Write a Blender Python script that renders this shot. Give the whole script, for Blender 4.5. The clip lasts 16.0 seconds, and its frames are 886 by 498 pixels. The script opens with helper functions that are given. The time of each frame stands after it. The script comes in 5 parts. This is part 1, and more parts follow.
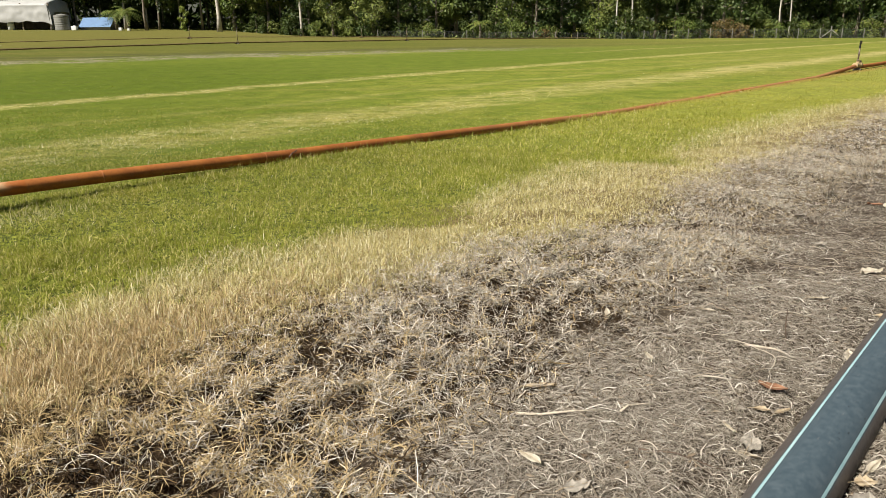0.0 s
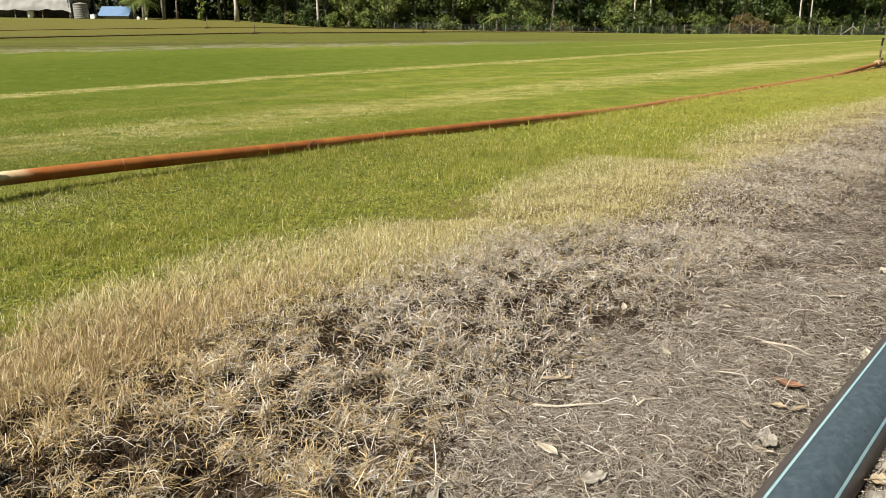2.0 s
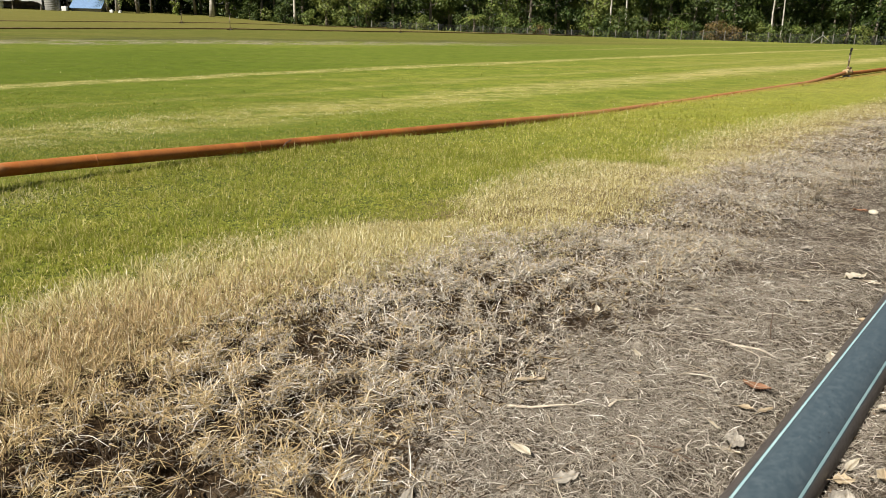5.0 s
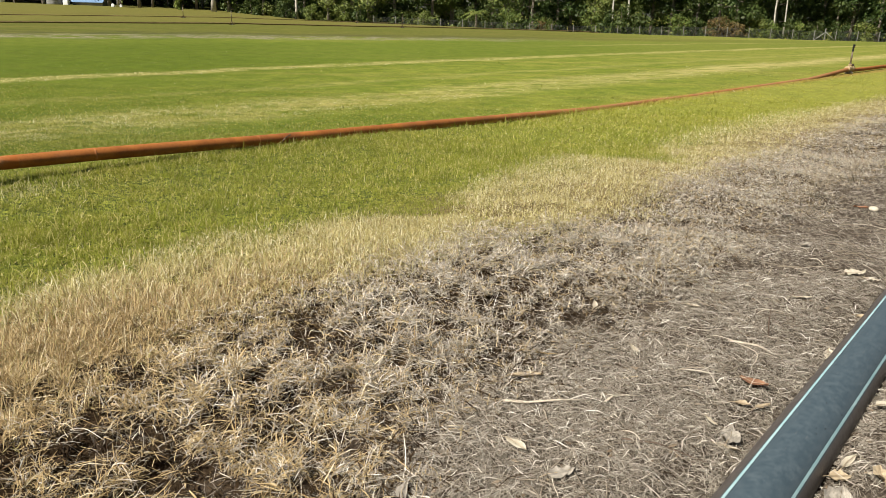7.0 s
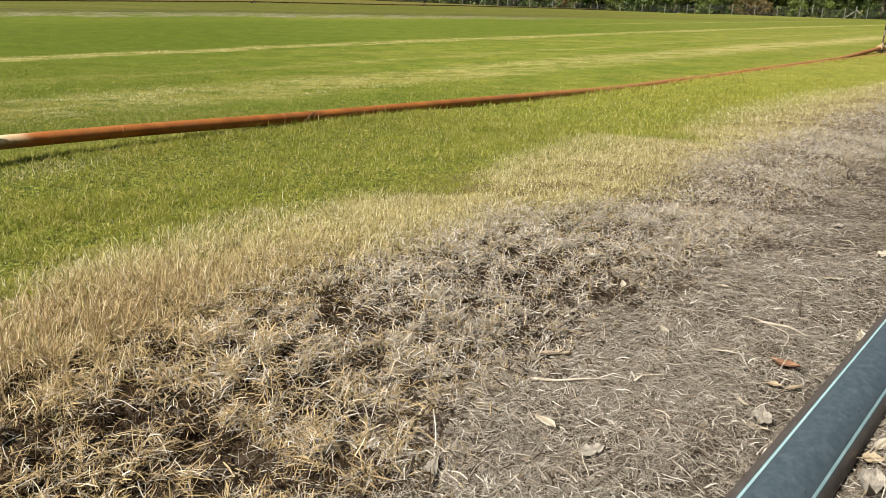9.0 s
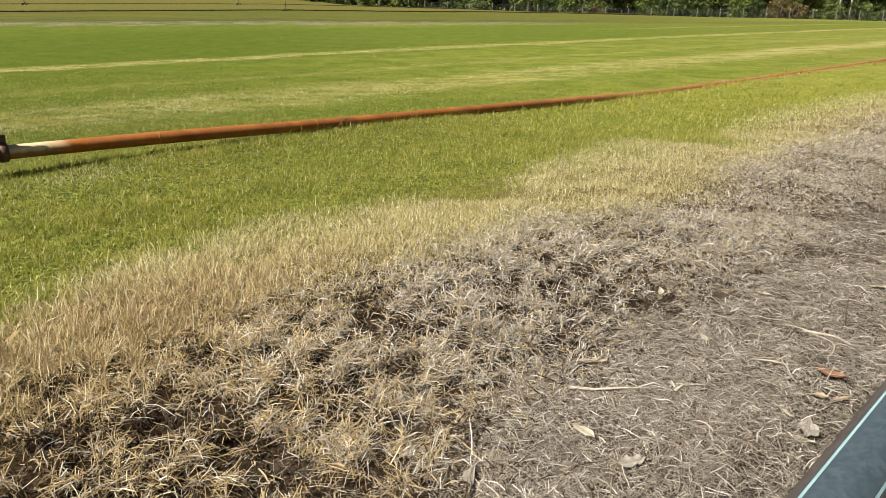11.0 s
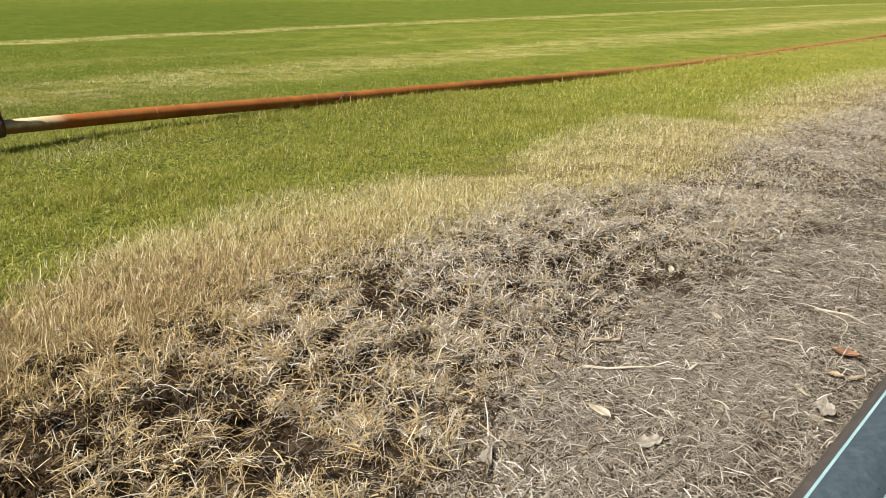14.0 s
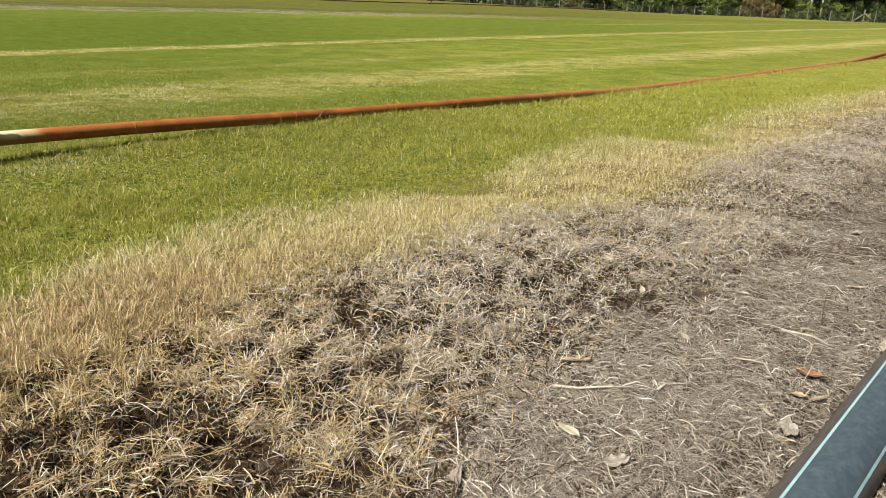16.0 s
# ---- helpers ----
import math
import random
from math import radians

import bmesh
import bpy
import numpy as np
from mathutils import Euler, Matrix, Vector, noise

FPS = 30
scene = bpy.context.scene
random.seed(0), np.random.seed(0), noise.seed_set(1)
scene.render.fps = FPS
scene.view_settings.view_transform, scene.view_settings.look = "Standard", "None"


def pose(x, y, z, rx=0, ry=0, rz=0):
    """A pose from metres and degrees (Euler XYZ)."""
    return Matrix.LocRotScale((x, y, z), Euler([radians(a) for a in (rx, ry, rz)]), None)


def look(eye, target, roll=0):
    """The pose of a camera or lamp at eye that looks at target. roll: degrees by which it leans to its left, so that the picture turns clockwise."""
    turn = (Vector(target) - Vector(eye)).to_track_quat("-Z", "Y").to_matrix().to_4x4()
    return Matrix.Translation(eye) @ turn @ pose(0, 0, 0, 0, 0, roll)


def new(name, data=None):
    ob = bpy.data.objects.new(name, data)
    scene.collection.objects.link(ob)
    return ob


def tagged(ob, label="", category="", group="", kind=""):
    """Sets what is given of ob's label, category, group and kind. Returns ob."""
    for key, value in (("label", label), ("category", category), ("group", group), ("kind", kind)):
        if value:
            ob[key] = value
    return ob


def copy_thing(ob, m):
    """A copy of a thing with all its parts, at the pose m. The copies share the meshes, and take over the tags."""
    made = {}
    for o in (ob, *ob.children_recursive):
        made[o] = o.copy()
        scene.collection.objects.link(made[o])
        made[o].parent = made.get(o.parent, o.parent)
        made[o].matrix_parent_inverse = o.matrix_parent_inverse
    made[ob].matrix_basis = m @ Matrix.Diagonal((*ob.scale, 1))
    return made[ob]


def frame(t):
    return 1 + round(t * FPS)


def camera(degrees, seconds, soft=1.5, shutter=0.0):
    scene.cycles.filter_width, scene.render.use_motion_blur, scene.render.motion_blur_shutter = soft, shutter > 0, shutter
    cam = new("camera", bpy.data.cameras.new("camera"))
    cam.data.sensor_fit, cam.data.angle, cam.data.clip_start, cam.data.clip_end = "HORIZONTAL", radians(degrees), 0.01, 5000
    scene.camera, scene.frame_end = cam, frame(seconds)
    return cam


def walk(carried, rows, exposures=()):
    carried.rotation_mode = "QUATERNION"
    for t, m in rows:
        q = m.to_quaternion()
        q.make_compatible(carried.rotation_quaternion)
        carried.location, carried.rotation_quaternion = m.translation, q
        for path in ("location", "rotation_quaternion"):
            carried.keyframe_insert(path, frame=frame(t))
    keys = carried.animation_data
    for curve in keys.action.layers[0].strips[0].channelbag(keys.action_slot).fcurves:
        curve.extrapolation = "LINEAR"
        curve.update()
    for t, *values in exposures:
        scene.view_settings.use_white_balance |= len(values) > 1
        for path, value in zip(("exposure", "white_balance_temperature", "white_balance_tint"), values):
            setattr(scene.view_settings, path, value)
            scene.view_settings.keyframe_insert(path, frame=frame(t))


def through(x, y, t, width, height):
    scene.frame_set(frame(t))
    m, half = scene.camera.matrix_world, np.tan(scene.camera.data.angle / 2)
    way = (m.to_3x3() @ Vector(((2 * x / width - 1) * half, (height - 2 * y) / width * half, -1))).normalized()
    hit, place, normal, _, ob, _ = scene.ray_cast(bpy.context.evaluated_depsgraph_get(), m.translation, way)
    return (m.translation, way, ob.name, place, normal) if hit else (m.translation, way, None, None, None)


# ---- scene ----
cam = camera(62.2, 16.0, soft=0.5)
PATH = [
    (0, (0.154, 0.233, 1.465), (0.173, 2.144, 0.877), -0.7),
    (0.5, (0.133, 0.229, 1.449), (0.131, 2.128, 0.822), -0.6),
    (1, (0.111, 0.219, 1.452), (0.092, 2.116, 0.82), -0.6),
    (1.5, (0.133, 0.21, 1.467), (0.104, 2.114, 0.855), -0.6),
    (2, (0.125, 0.206, 1.469), (0.109, 2.112, 0.863), -0.1),
    (2.5, (0.119, 0.201, 1.469), (0.12, 2.105, 0.857), 0.4),
    (3, (0.118, 0.21, 1.467), (0.149, 2.112, 0.851), 0.5),
    (3.5, (0.114, 0.198, 1.475), (0.151, 2.1, 0.861), 0.7),
    (4, (0.105, 0.193, 1.48), (0.149, 2.098, 0.871), 1.0),
    (6.5, (0.14, 0.177, 1.482), (0.197, 2.083, 0.878), 1.2),
    (7, (0.135, 0.192, 1.474), (0.185, 2.094, 0.858), 1.4),
    (7.5, (0.131, 0.193, 1.469), (0.17, 2.092, 0.842), 1.3),
    (8, (0.114, 0.224, 1.446), (0.126, 2.114, 0.794), 1.4),
    (8.2, (0.099, 0.211, 1.455), (0.096, 2.097, 0.787), 1.3),
    (10.3, (0.094, 0.188, 1.462), (0.093, 2.073, 0.794), 1.4),
    (10.5, (0.094, 0.192, 1.459), (0.07, 2.077, 0.792), 0.8),
    (11, (0.069, 0.223, 1.449), (-0.013, 2.111, 0.795), 0.7),
    (11.5, (0.036, 0.225, 1.457), (-0.095, 2.111, 0.804), 0.3),
    (12, (0.003, 0.237, 1.451), (-0.156, 2.12, 0.794), 0.5),
    (12.5, (0.004, 0.239, 1.448), (-0.137, 2.116, 0.771), 1.1),
    (13, (0.002, 0.243, 1.439), (-0.105, 2.109, 0.729), 1.3),
    (13.5, (-0.009, 0.251, 1.439), (-0.083, 2.112, 0.712), 1.3),
    (14, (-0.005, 0.264, 1.438), (-0.069, 2.131, 0.724), 0.9),
    (14.5, (0.002, 0.256, 1.447), (-0.06, 2.128, 0.744), 1.1),
    (15, (0.016, 0.252, 1.454), (-0.03, 2.131, 0.77), 1.3),
    (15.5, (0.021, 0.246, 1.456), (-0.008, 2.129, 0.782), 1.7),
    (16, (0.021, 0.237, 1.466), (0.01, 2.12, 0.794), 2.0),
]
walk(cam, [(t, look(eye, target, roll)) for t, eye, target, roll in PATH])

# ---- world, sun and sky ----
SUN_TO = Vector((-0.79, -0.613, 0.0)).normalized()
SUN_EL = radians(49)
world = bpy.data.worlds.new("sky")
scene.world = world
world.use_nodes = True
wn = world.node_tree
scene.view_settings.exposure = 0.77
sky = wn.nodes.new("ShaderNodeTexSky")
sky.sky_type, sky.sun_disc = "NISHITA", False
sky.sun_elevation, sky.sun_rotation = SUN_EL, math.atan2(SUN_TO.x, SUN_TO.y)
wn.nodes["Background"].inputs[1].default_value = 0.023
wn.links.new(sky.outputs[0], wn.nodes["Background"].inputs[0])
sun = new("sun", bpy.data.lights.new("sun", "SUN"))
sun.data.energy, sun.data.angle, sun.data.color = 5.3, radians(0.55), (1.0, 0.95, 0.86)
sun.matrix_world = look((SUN_TO.x * 60 * math.cos(SUN_EL), SUN_TO.y * 60 * math.cos(SUN_EL), 60 * math.sin(SUN_EL)), (0, 0, 0))

# ---- the plan ----
# u runs along the pipes and the sprayed verge, v across them (to the right of u); the field lies at v < -4
S = math.sqrt(0.5)
RUST_V, BLACK_V = -6.7, -0.63


def plan(u, v, z=0.0):
    return Vector(((u + v) * S, (u - v) * S, z))


def smooth(a, b, x):
    t = np.clip((np.asarray(x, float) - a) / (b - a), 0, 1)
    return t * t * (3 - 2 * t)


def vnoise(x, y, seed=0):
    """Smooth value noise in 0..1 on a unit lattice."""
    x, y = np.asarray(x, float), np.asarray(y, float)
    xi, yi = np.floor(x).astype(np.int64), np.floor(y).astype(np.int64)
    fx, fy = x - xi, y - yi
    fx, fy = fx * fx * (3 - 2 * fx), fy * fy * (3 - 2 * fy)

    def h(i, j):
        n = (i * 374761393 + j * 668265263 + seed * 974634777) & 0x7FFFFFFF
        n = ((n ^ (n >> 13)) * 1274126177) & 0x7FFFFFFF
        return ((n ^ (n >> 16)) & 0xFFFF) / 65535.0

    return (h(xi, yi) * (1 - fx) + h(xi + 1, yi) * fx) * (1 - fy) + (h(xi, yi + 1) * (1 - fx) + h(xi + 1, yi + 1) * fx) * fy


def green_edge(u):
    """v of the wavy line where the sprayed, yellow grass gives way to green turf."""
    u = np.asarray(u, float)
    mid = np.interp(u, [0, 0.8, 1.0, 1.3, 1.6, 2.1, 2.6, 3.2, 3.5, 3.68, 3.8, 3.95, 4.2, 4.5, 5.1, 5.8, 6.5, 6.9, 7.05, 7.2, 7.4, 7.8, 8.2, 9.3, 10.5, 12, 13, 14.8, 16.7, 20], [-3.5, -3.62, -3.72, -3.88, -4.02, -4.12, -4.13, -4.2, -4.17, -3.95, -3.5, -3.38, -3.62, -3.95, -4.2, -4.4, -4.48, -4.38, -3.9, -3.5, -3.6, -3.98, -4.25, -4.42, -4.48, -4.48, -4.42, -4.23, -4.12, -4.1])
    return mid + 0.05 + 0.10 * (vnoise(u * 3.2, 0 * u, 5) - 0.5)


def grey_edge(u):
    """v of the line where yellow dead grass turns into grey matted thatch."""
    u = np.asarray(u, float)
    return -2.66 - 0.36 * np.exp(-((u - 2.4) / 0.9) ** 2) - 0.34 * smooth(4.5, 7.5, u) + 0.35 * (vnoise(u * 0.8, 0 * u, 9) - 0.5)


def soil_edge(u):
    """v of the line where the thatch thins out to littered soil."""
    u = np.asarray(u, float)
    return np.interp(u, [1.2, 1.62, 1.81, 2.03, 2.4, 2.88, 4.6, 9.0], [-1.25, -1.40, -1.55, -1.66, -1.78, -1.87, -1.93, -2.0]) + 0.2 * (vnoise(u * 1.6, 0 * u, 3) - 0.5)


def hollow(u, v):
    """1 in the pits between the mats of dead grass, 0 elsewhere."""
    n = 0.4 * vnoise(u * 13, v * 13, 41) + 0.6 * vnoise(u * 31, v * 31, 42)
    n = n - (0.038 * smooth(-3.0, -2.2, v) - 0.045 * smooth(-2.8, -3.2, v)) * smooth(4.5, 2.8, u)
    return smooth(0.56, 0.46, n)


def black_v(u):
    """v of the black water pipe's axis."""
    return -0.529 - 0.0613 * np.asarray(u, float)


def height(x, y):
    x, y = np.asarray(x, float), np.asarray(y, float)
    u, v = (x + y) * S, (x - y) * S
    bank = 0.062 * smooth(-1.75, -3.0, v) - 0.045 * smooth(-3.2, -4.4, v)
    verge = smooth(-1.3, -2.2, v) * smooth(-4.1, -3.2, v)
    lumps = verge * (0.05 * (vnoise(u * 2.1, v * 2.1, 1) - 0.5) + 0.03 * (vnoise(u * 4.7, v * 4.7, 2) - 0.5) - 0.05 * hollow(u, v) * smooth(-3.25, -2.7, v) * smooth(6.0, 3.5, u))
    fine = 0.014 * (vnoise(u * 6, v * 6, 4) - 0.5) * smooth(60, 20, y) + 0.03 * (vnoise(u * 0.7, v * 0.7, 6) - 0.5) * smooth(-4.5, -5.5, v)
    mound = 0.095 * smooth(0.2, 2.0, u) * smooth(9.0, 5.0, u) * np.exp(-(((v + 6.5) / 0.7) ** 2))
    rut = -0.10 * np.exp(-(((v - black_v(u)) / 0.20) ** 2)) * smooth(9.0, 6.0, u)
    a = x / np.maximum(y, 15.0)
    far = np.interp(a, [-3, -0.75, -0.55, -0.27, -0.11, 0.03, 0.14, 0.3, 0.5, 0.75], [1.9, 1.75, 1.46, 0.85, 0.05, -0.30, -0.65, -1.0, -1.3, -1.38])
    dip = -0.5 * smooth(88, 98, y) * smooth(-0.30, -0.08, a) * smooth(0.38, 0.18, a)
    return bank + lumps + fine + mound + rut + dip + far * np.clip((y - 14) / 96.0, 0, 1.12) ** 2


def ground_z(x, y):
    return float(height(x, y))


# ---- material helpers ----
class Nodes:
    """A short way to write a node tree."""

    def __init__(self, name):
        self.mat = bpy.data.materials.new(name)
        self.mat.use_nodes = True
        self.tree = self.mat.node_tree
        self.bsdf = self.tree.nodes["Principled BSDF"]
        self.out = self.tree.nodes["Material Output"]

    def add(self, kind, **values):
        node = self.tree.nodes.new(kind)
        for key, value in values.items():
            if isinstance(value, bpy.types.NodeSocket):
                self.tree.links.new(value, node.inputs[key.replace("_", " ")])
            else:
                node.inputs[key.replace("_", " ")].default_value = value
        return node

    def put(self, value, socket):
        if isinstance(value, bpy.types.NodeSocket):
            self.tree.links.new(value, socket)
        else:
            socket.default_value = value

    def math(self, op, a, b=0.0, clamp=False):
        n = self.tree.nodes.new("ShaderNodeMath")
        n.operation, n.use_clamp = op, clamp
        self.put(a, n.inputs[0])
        self.put(b, n.inputs[1])
        return n.outputs[0]

    def ramp(self, x, lo, hi, a=0.0, b=1.0):
        n = self.tree.nodes.new("ShaderNodeMapRange")
        n.interpolation_type = "SMOOTHSTEP"
        self.put(x, n.inputs[0])
        for i, value in enumerate((lo, hi, a, b)):
            n.inputs[i + 1].default_value = value
        return n.outputs[0]

    def mix(self, fac, a, b, blend="MIX"):
        n = self.tree.nodes.new("ShaderNodeMix")
        n.data_type, n.blend_type = "RGBA", blend
        self.put(fac, n.inputs[0])
        for value, i in ((a, 6), (b, 7)):
            self.put((*value, 1.0) if isinstance(value, tuple) else value, n.inputs[i])
        return n.outputs[2]

    def where(self, space="Object"):
        return self.tree.nodes.new("ShaderNodeTexCoord").outputs[space]

    def place(self):
        return self.tree.nodes.new("ShaderNodeNewGeometry").outputs["Position"]

    def noise(self, vector, scale, detail=3.0, rough=0.55, stretch=None):
        if stretch:
            m = self.tree.nodes.new("ShaderNodeMapping")
            m.inputs["Rotation"].default_value = stretch[1]
            m.inputs["Scale"].default_value = stretch[0]
            self.put(vector, m.inputs[0])
            vector = m.outputs[0]
        n = self.add("ShaderNodeTexNoise", Scale=scale, Detail=detail, Roughness=rough)
        self.put(vector, n.inputs["Vector"])
        return n.outputs["Fac"]

    def dot(self, vector, axis):
        n = self.tree.nodes.new("ShaderNodeVectorMath")
        n.operation = "DOT_PRODUCT"
        self.put(vector, n.inputs[0])
        n.inputs[1].default_value = axis
        return n.outputs["Value"]

    def tone(self, value):
        """A grey of that value."""
        n = self.tree.nodes.new("ShaderNodeCombineColor")
        for k in range(3):
            self.put(value, n.inputs[k])
        return n.outputs[0]

    def island(self):
        return self.tree.nodes.new("ShaderNodeNewGeometry").outputs["Random Per Island"]

    def thing(self):
        return self.tree.nodes.new("ShaderNodeObjectInfo").outputs["Random"]

    def bump(self, heightmap, strength=0.4, distance=0.01):
        n = self.add("ShaderNodeBump", Strength=strength, Distance=distance)
        self.put(heightmap, n.inputs["Height"])
        self.tree.links.new(n.outputs[0], self.bsdf.inputs["Normal"])

    def finish(self, color, rough=0.8, metal=0.0, spec=0.3):
        self.put((*color, 1.0) if isinstance(color, tuple) else color, self.bsdf.inputs["Base Color"])
        self.put(rough, self.bsdf.inputs["Roughness"])
        self.put(metal, self.bsdf.inputs["Metallic"])
        self.bsdf.inputs["Specular IOR Level"].default_value = spec
        return self.mat

    def leafy(self, color, through=0.35, rough=0.6, spec=0.25):
        """A thin leaf or blade: part of the light shines through it."""
        self.finish(color, rough, 0.0, spec)
        t = self.tree.nodes.new("ShaderNodeBsdfTranslucent")
        self.put((*color, 1.0) if isinstance(color, tuple) else color, t.inputs["Color"])
        m = self.tree.nodes.new("ShaderNodeMixShader")
        m.inputs[0].default_value = through
        self.tree.links.new(self.bsdf.outputs[0], m.inputs[1])
        self.tree.links.new(t.outputs[0], m.inputs[2])
        self.tree.links.new(m.outputs[0], self.out.inputs["Surface"])
        return self.mat


ALONG, ACROSS = (S, S, 0), (S, -S, 0)
TURN = (0, 0, radians(-45))


GREYISH = (S * (1 - 0.29), -S * (1 + 0.29), 0)  # across the grey weedy band, which lies aslant of u


def turf(n, p):
    """The field's own colour: mown green turf with pale drier swaths along u, greyer and drier further out."""
    v, y = n.dot(p, ACROSS), n.dot(p, (0, 1, 0))
    patch = n.noise(p, 1.1, 4)
    streak = n.noise(p, 0.9, 3, 0.6, ((0.10, 1.0, 1.0), TURN))
    c = n.mix(n.ramp(patch, 0.3, 0.7), (0.165, 0.225, 0.030), (0.245, 0.285, 0.050))
    c = n.mix(n.math("MULTIPLY", n.ramp(streak, 0.46, 0.66), 0.5), c, (0.33, 0.32, 0.09))
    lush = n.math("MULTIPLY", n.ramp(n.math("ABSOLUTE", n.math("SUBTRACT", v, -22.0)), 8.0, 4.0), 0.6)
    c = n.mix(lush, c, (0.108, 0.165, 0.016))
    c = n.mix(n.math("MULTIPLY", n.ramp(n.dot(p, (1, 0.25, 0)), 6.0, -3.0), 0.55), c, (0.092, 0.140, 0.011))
    c = n.mix(n.math("MULTIPLY", n.ramp(v, -7.6, -6.4), 0.55), c, (0.36, 0.37, 0.08))
    c = n.mix(n.math("MULTIPLY", n.ramp(n.dot(p, (1, 0, 0)), 4.0, 14.0), 0.2), c, (0.35, 0.335, 0.10))
    worn = n.math("MULTIPLY", n.ramp(n.math("ABSOLUTE", n.math("SUBTRACT", v, -6.62)), 0.34, 0.10), n.ramp(n.dot(p, ALONG), 8.0, 12.0))
    c = n.mix(n.math("MULTIPLY", worn, 0.6), c, (0.36, 0.23, 0.085))
    torn = n.ramp(n.noise(p, 3.2, 4, 0.65, ((0.35, 1.0, 1.0), TURN)), 0.36, 0.62)
    fleck = n.ramp(n.noise(p, 11, 4, 0.8, ((0.6, 1.0, 1.0), TURN)), 0.47, 0.58)
    wob = n.math("ADD", v, n.math("MULTIPLY", n.math("SUBTRACT", n.noise(p, 0.3, 3), 0.5), 1.0))
    for mid, half, strength in ((-9.7, 1.25, 0.66), (-16.2, 0.62, 0.9), (-12.2, 0.4, 0.3)):
        band = n.ramp(n.math("ABSOLUTE", n.math("SUBTRACT", wob, mid)), half, half * 0.3)
        c = n.mix(n.math("MULTIPLY", n.math("MULTIPLY", band, n.math("MAXIMUM", n.math("MULTIPLY", torn, 0.6), n.math("MULTIPLY", fleck, n.ramp(torn, 0.0, 0.6, 0.35, 1.0)))), strength), c, (0.60, 0.53, 0.25))
    right = n.ramp(n.dot(p, (1, 0, 0)), 2.0, 12.0)
    for mid, half, strength in ((-9.8, 0.7, 0.75), (-21.8, 0.45, 0.55), (-30.0, 0.7, 0.6)):
        band = n.ramp(n.math("ABSOLUTE", n.math("SUBTRACT", wob, mid)), half, half * 0.3)
        c = n.mix(n.math("MULTIPLY", n.math("MULTIPLY", n.math("MULTIPLY", band, right), torn), strength), c, (0.56, 0.50, 0.24))
    w = n.math("ADD", n.dot(p, GREYISH), n.math("MULTIPLY", n.math("SUBTRACT", n.noise(p, 0.33, 4, 0.6), 0.5), 4.5))
    beyond = n.math("MULTIPLY", n.ramp(w, -37.5, -41.0), n.ramp(n.dot(p, (1, 0, 0)), 36.0, 6.0, 0.15, 1.0))
    c = n.mix(n.math("MULTIPLY", beyond, 0.85), c, n.mix(n.ramp(streak, 0.35, 0.65), (0.115, 0.130, 0.026), (0.175, 0.165, 0.048)))
    c = n.mix(n.math("MULTIPLY", n.math("MULTIPLY", beyond, n.ramp(v, -50.0, -60.0)), 0.7), c, (0.20, 0.185, 0.055))
    dull = n.math("MULTIPLY", n.ramp(n.math("ABSOLUTE", n.math("SUBTRACT", w, -42.5)), 3.0, 1.2), n.ramp(n.noise(p, 1.1, 5, 0.75, ((0.35, 1.0, 1.0), TURN)), 0.42, 0.56))
    c = n.mix(n.math("MULTIPLY", dull, n.ramp(n.dot(p, (1, 0, 0)), 14.0, 0.0, 0.0, 0.75)), c, (0.085, 0.092, 0.042))
    grey_band = n.math("MULTIPLY", n.ramp(n.math("ABSOLUTE", n.math("SUBTRACT", w, -38.7)), 3.3, 1.2), n.ramp(n.dot(p, (1, 0, 0)), 12.0, -2.0))
    weeds = n.ramp(n.noise(p, 1.5, 5, 0.75, ((0.45, 1.0, 1.0), TURN)), 0.44, 0.56)
    c = n.mix(n.math("MULTIPLY", n.math("MULTIPLY", grey_band, weeds), 0.95), c, n.mix(fleck, (0.17, 0.165, 0.11), (0.50, 0.47, 0.38)))
    for mid, half, tone in ((-54.0, 0.8, (0.06, 0.05, 0.018)), (-70.0, 0.6, (0.16, 0.13, 0.045)), (-75.0, 0.6, (0.17, 0.13, 0.045))):
        band = n.ramp(n.math("ABSOLUTE", n.math("SUBTRACT", wob, mid)), half, half * 0.4)
        c = n.mix(n.math("MULTIPLY", n.math("MULTIPLY", band, n.ramp(n.dot(p, (1, 0, 0)), 20.0, 4.0)), 0.85), c, tone)
    return n.mix(1.0, c, (1.03, 0.975, 0.82), "MULTIPLY")


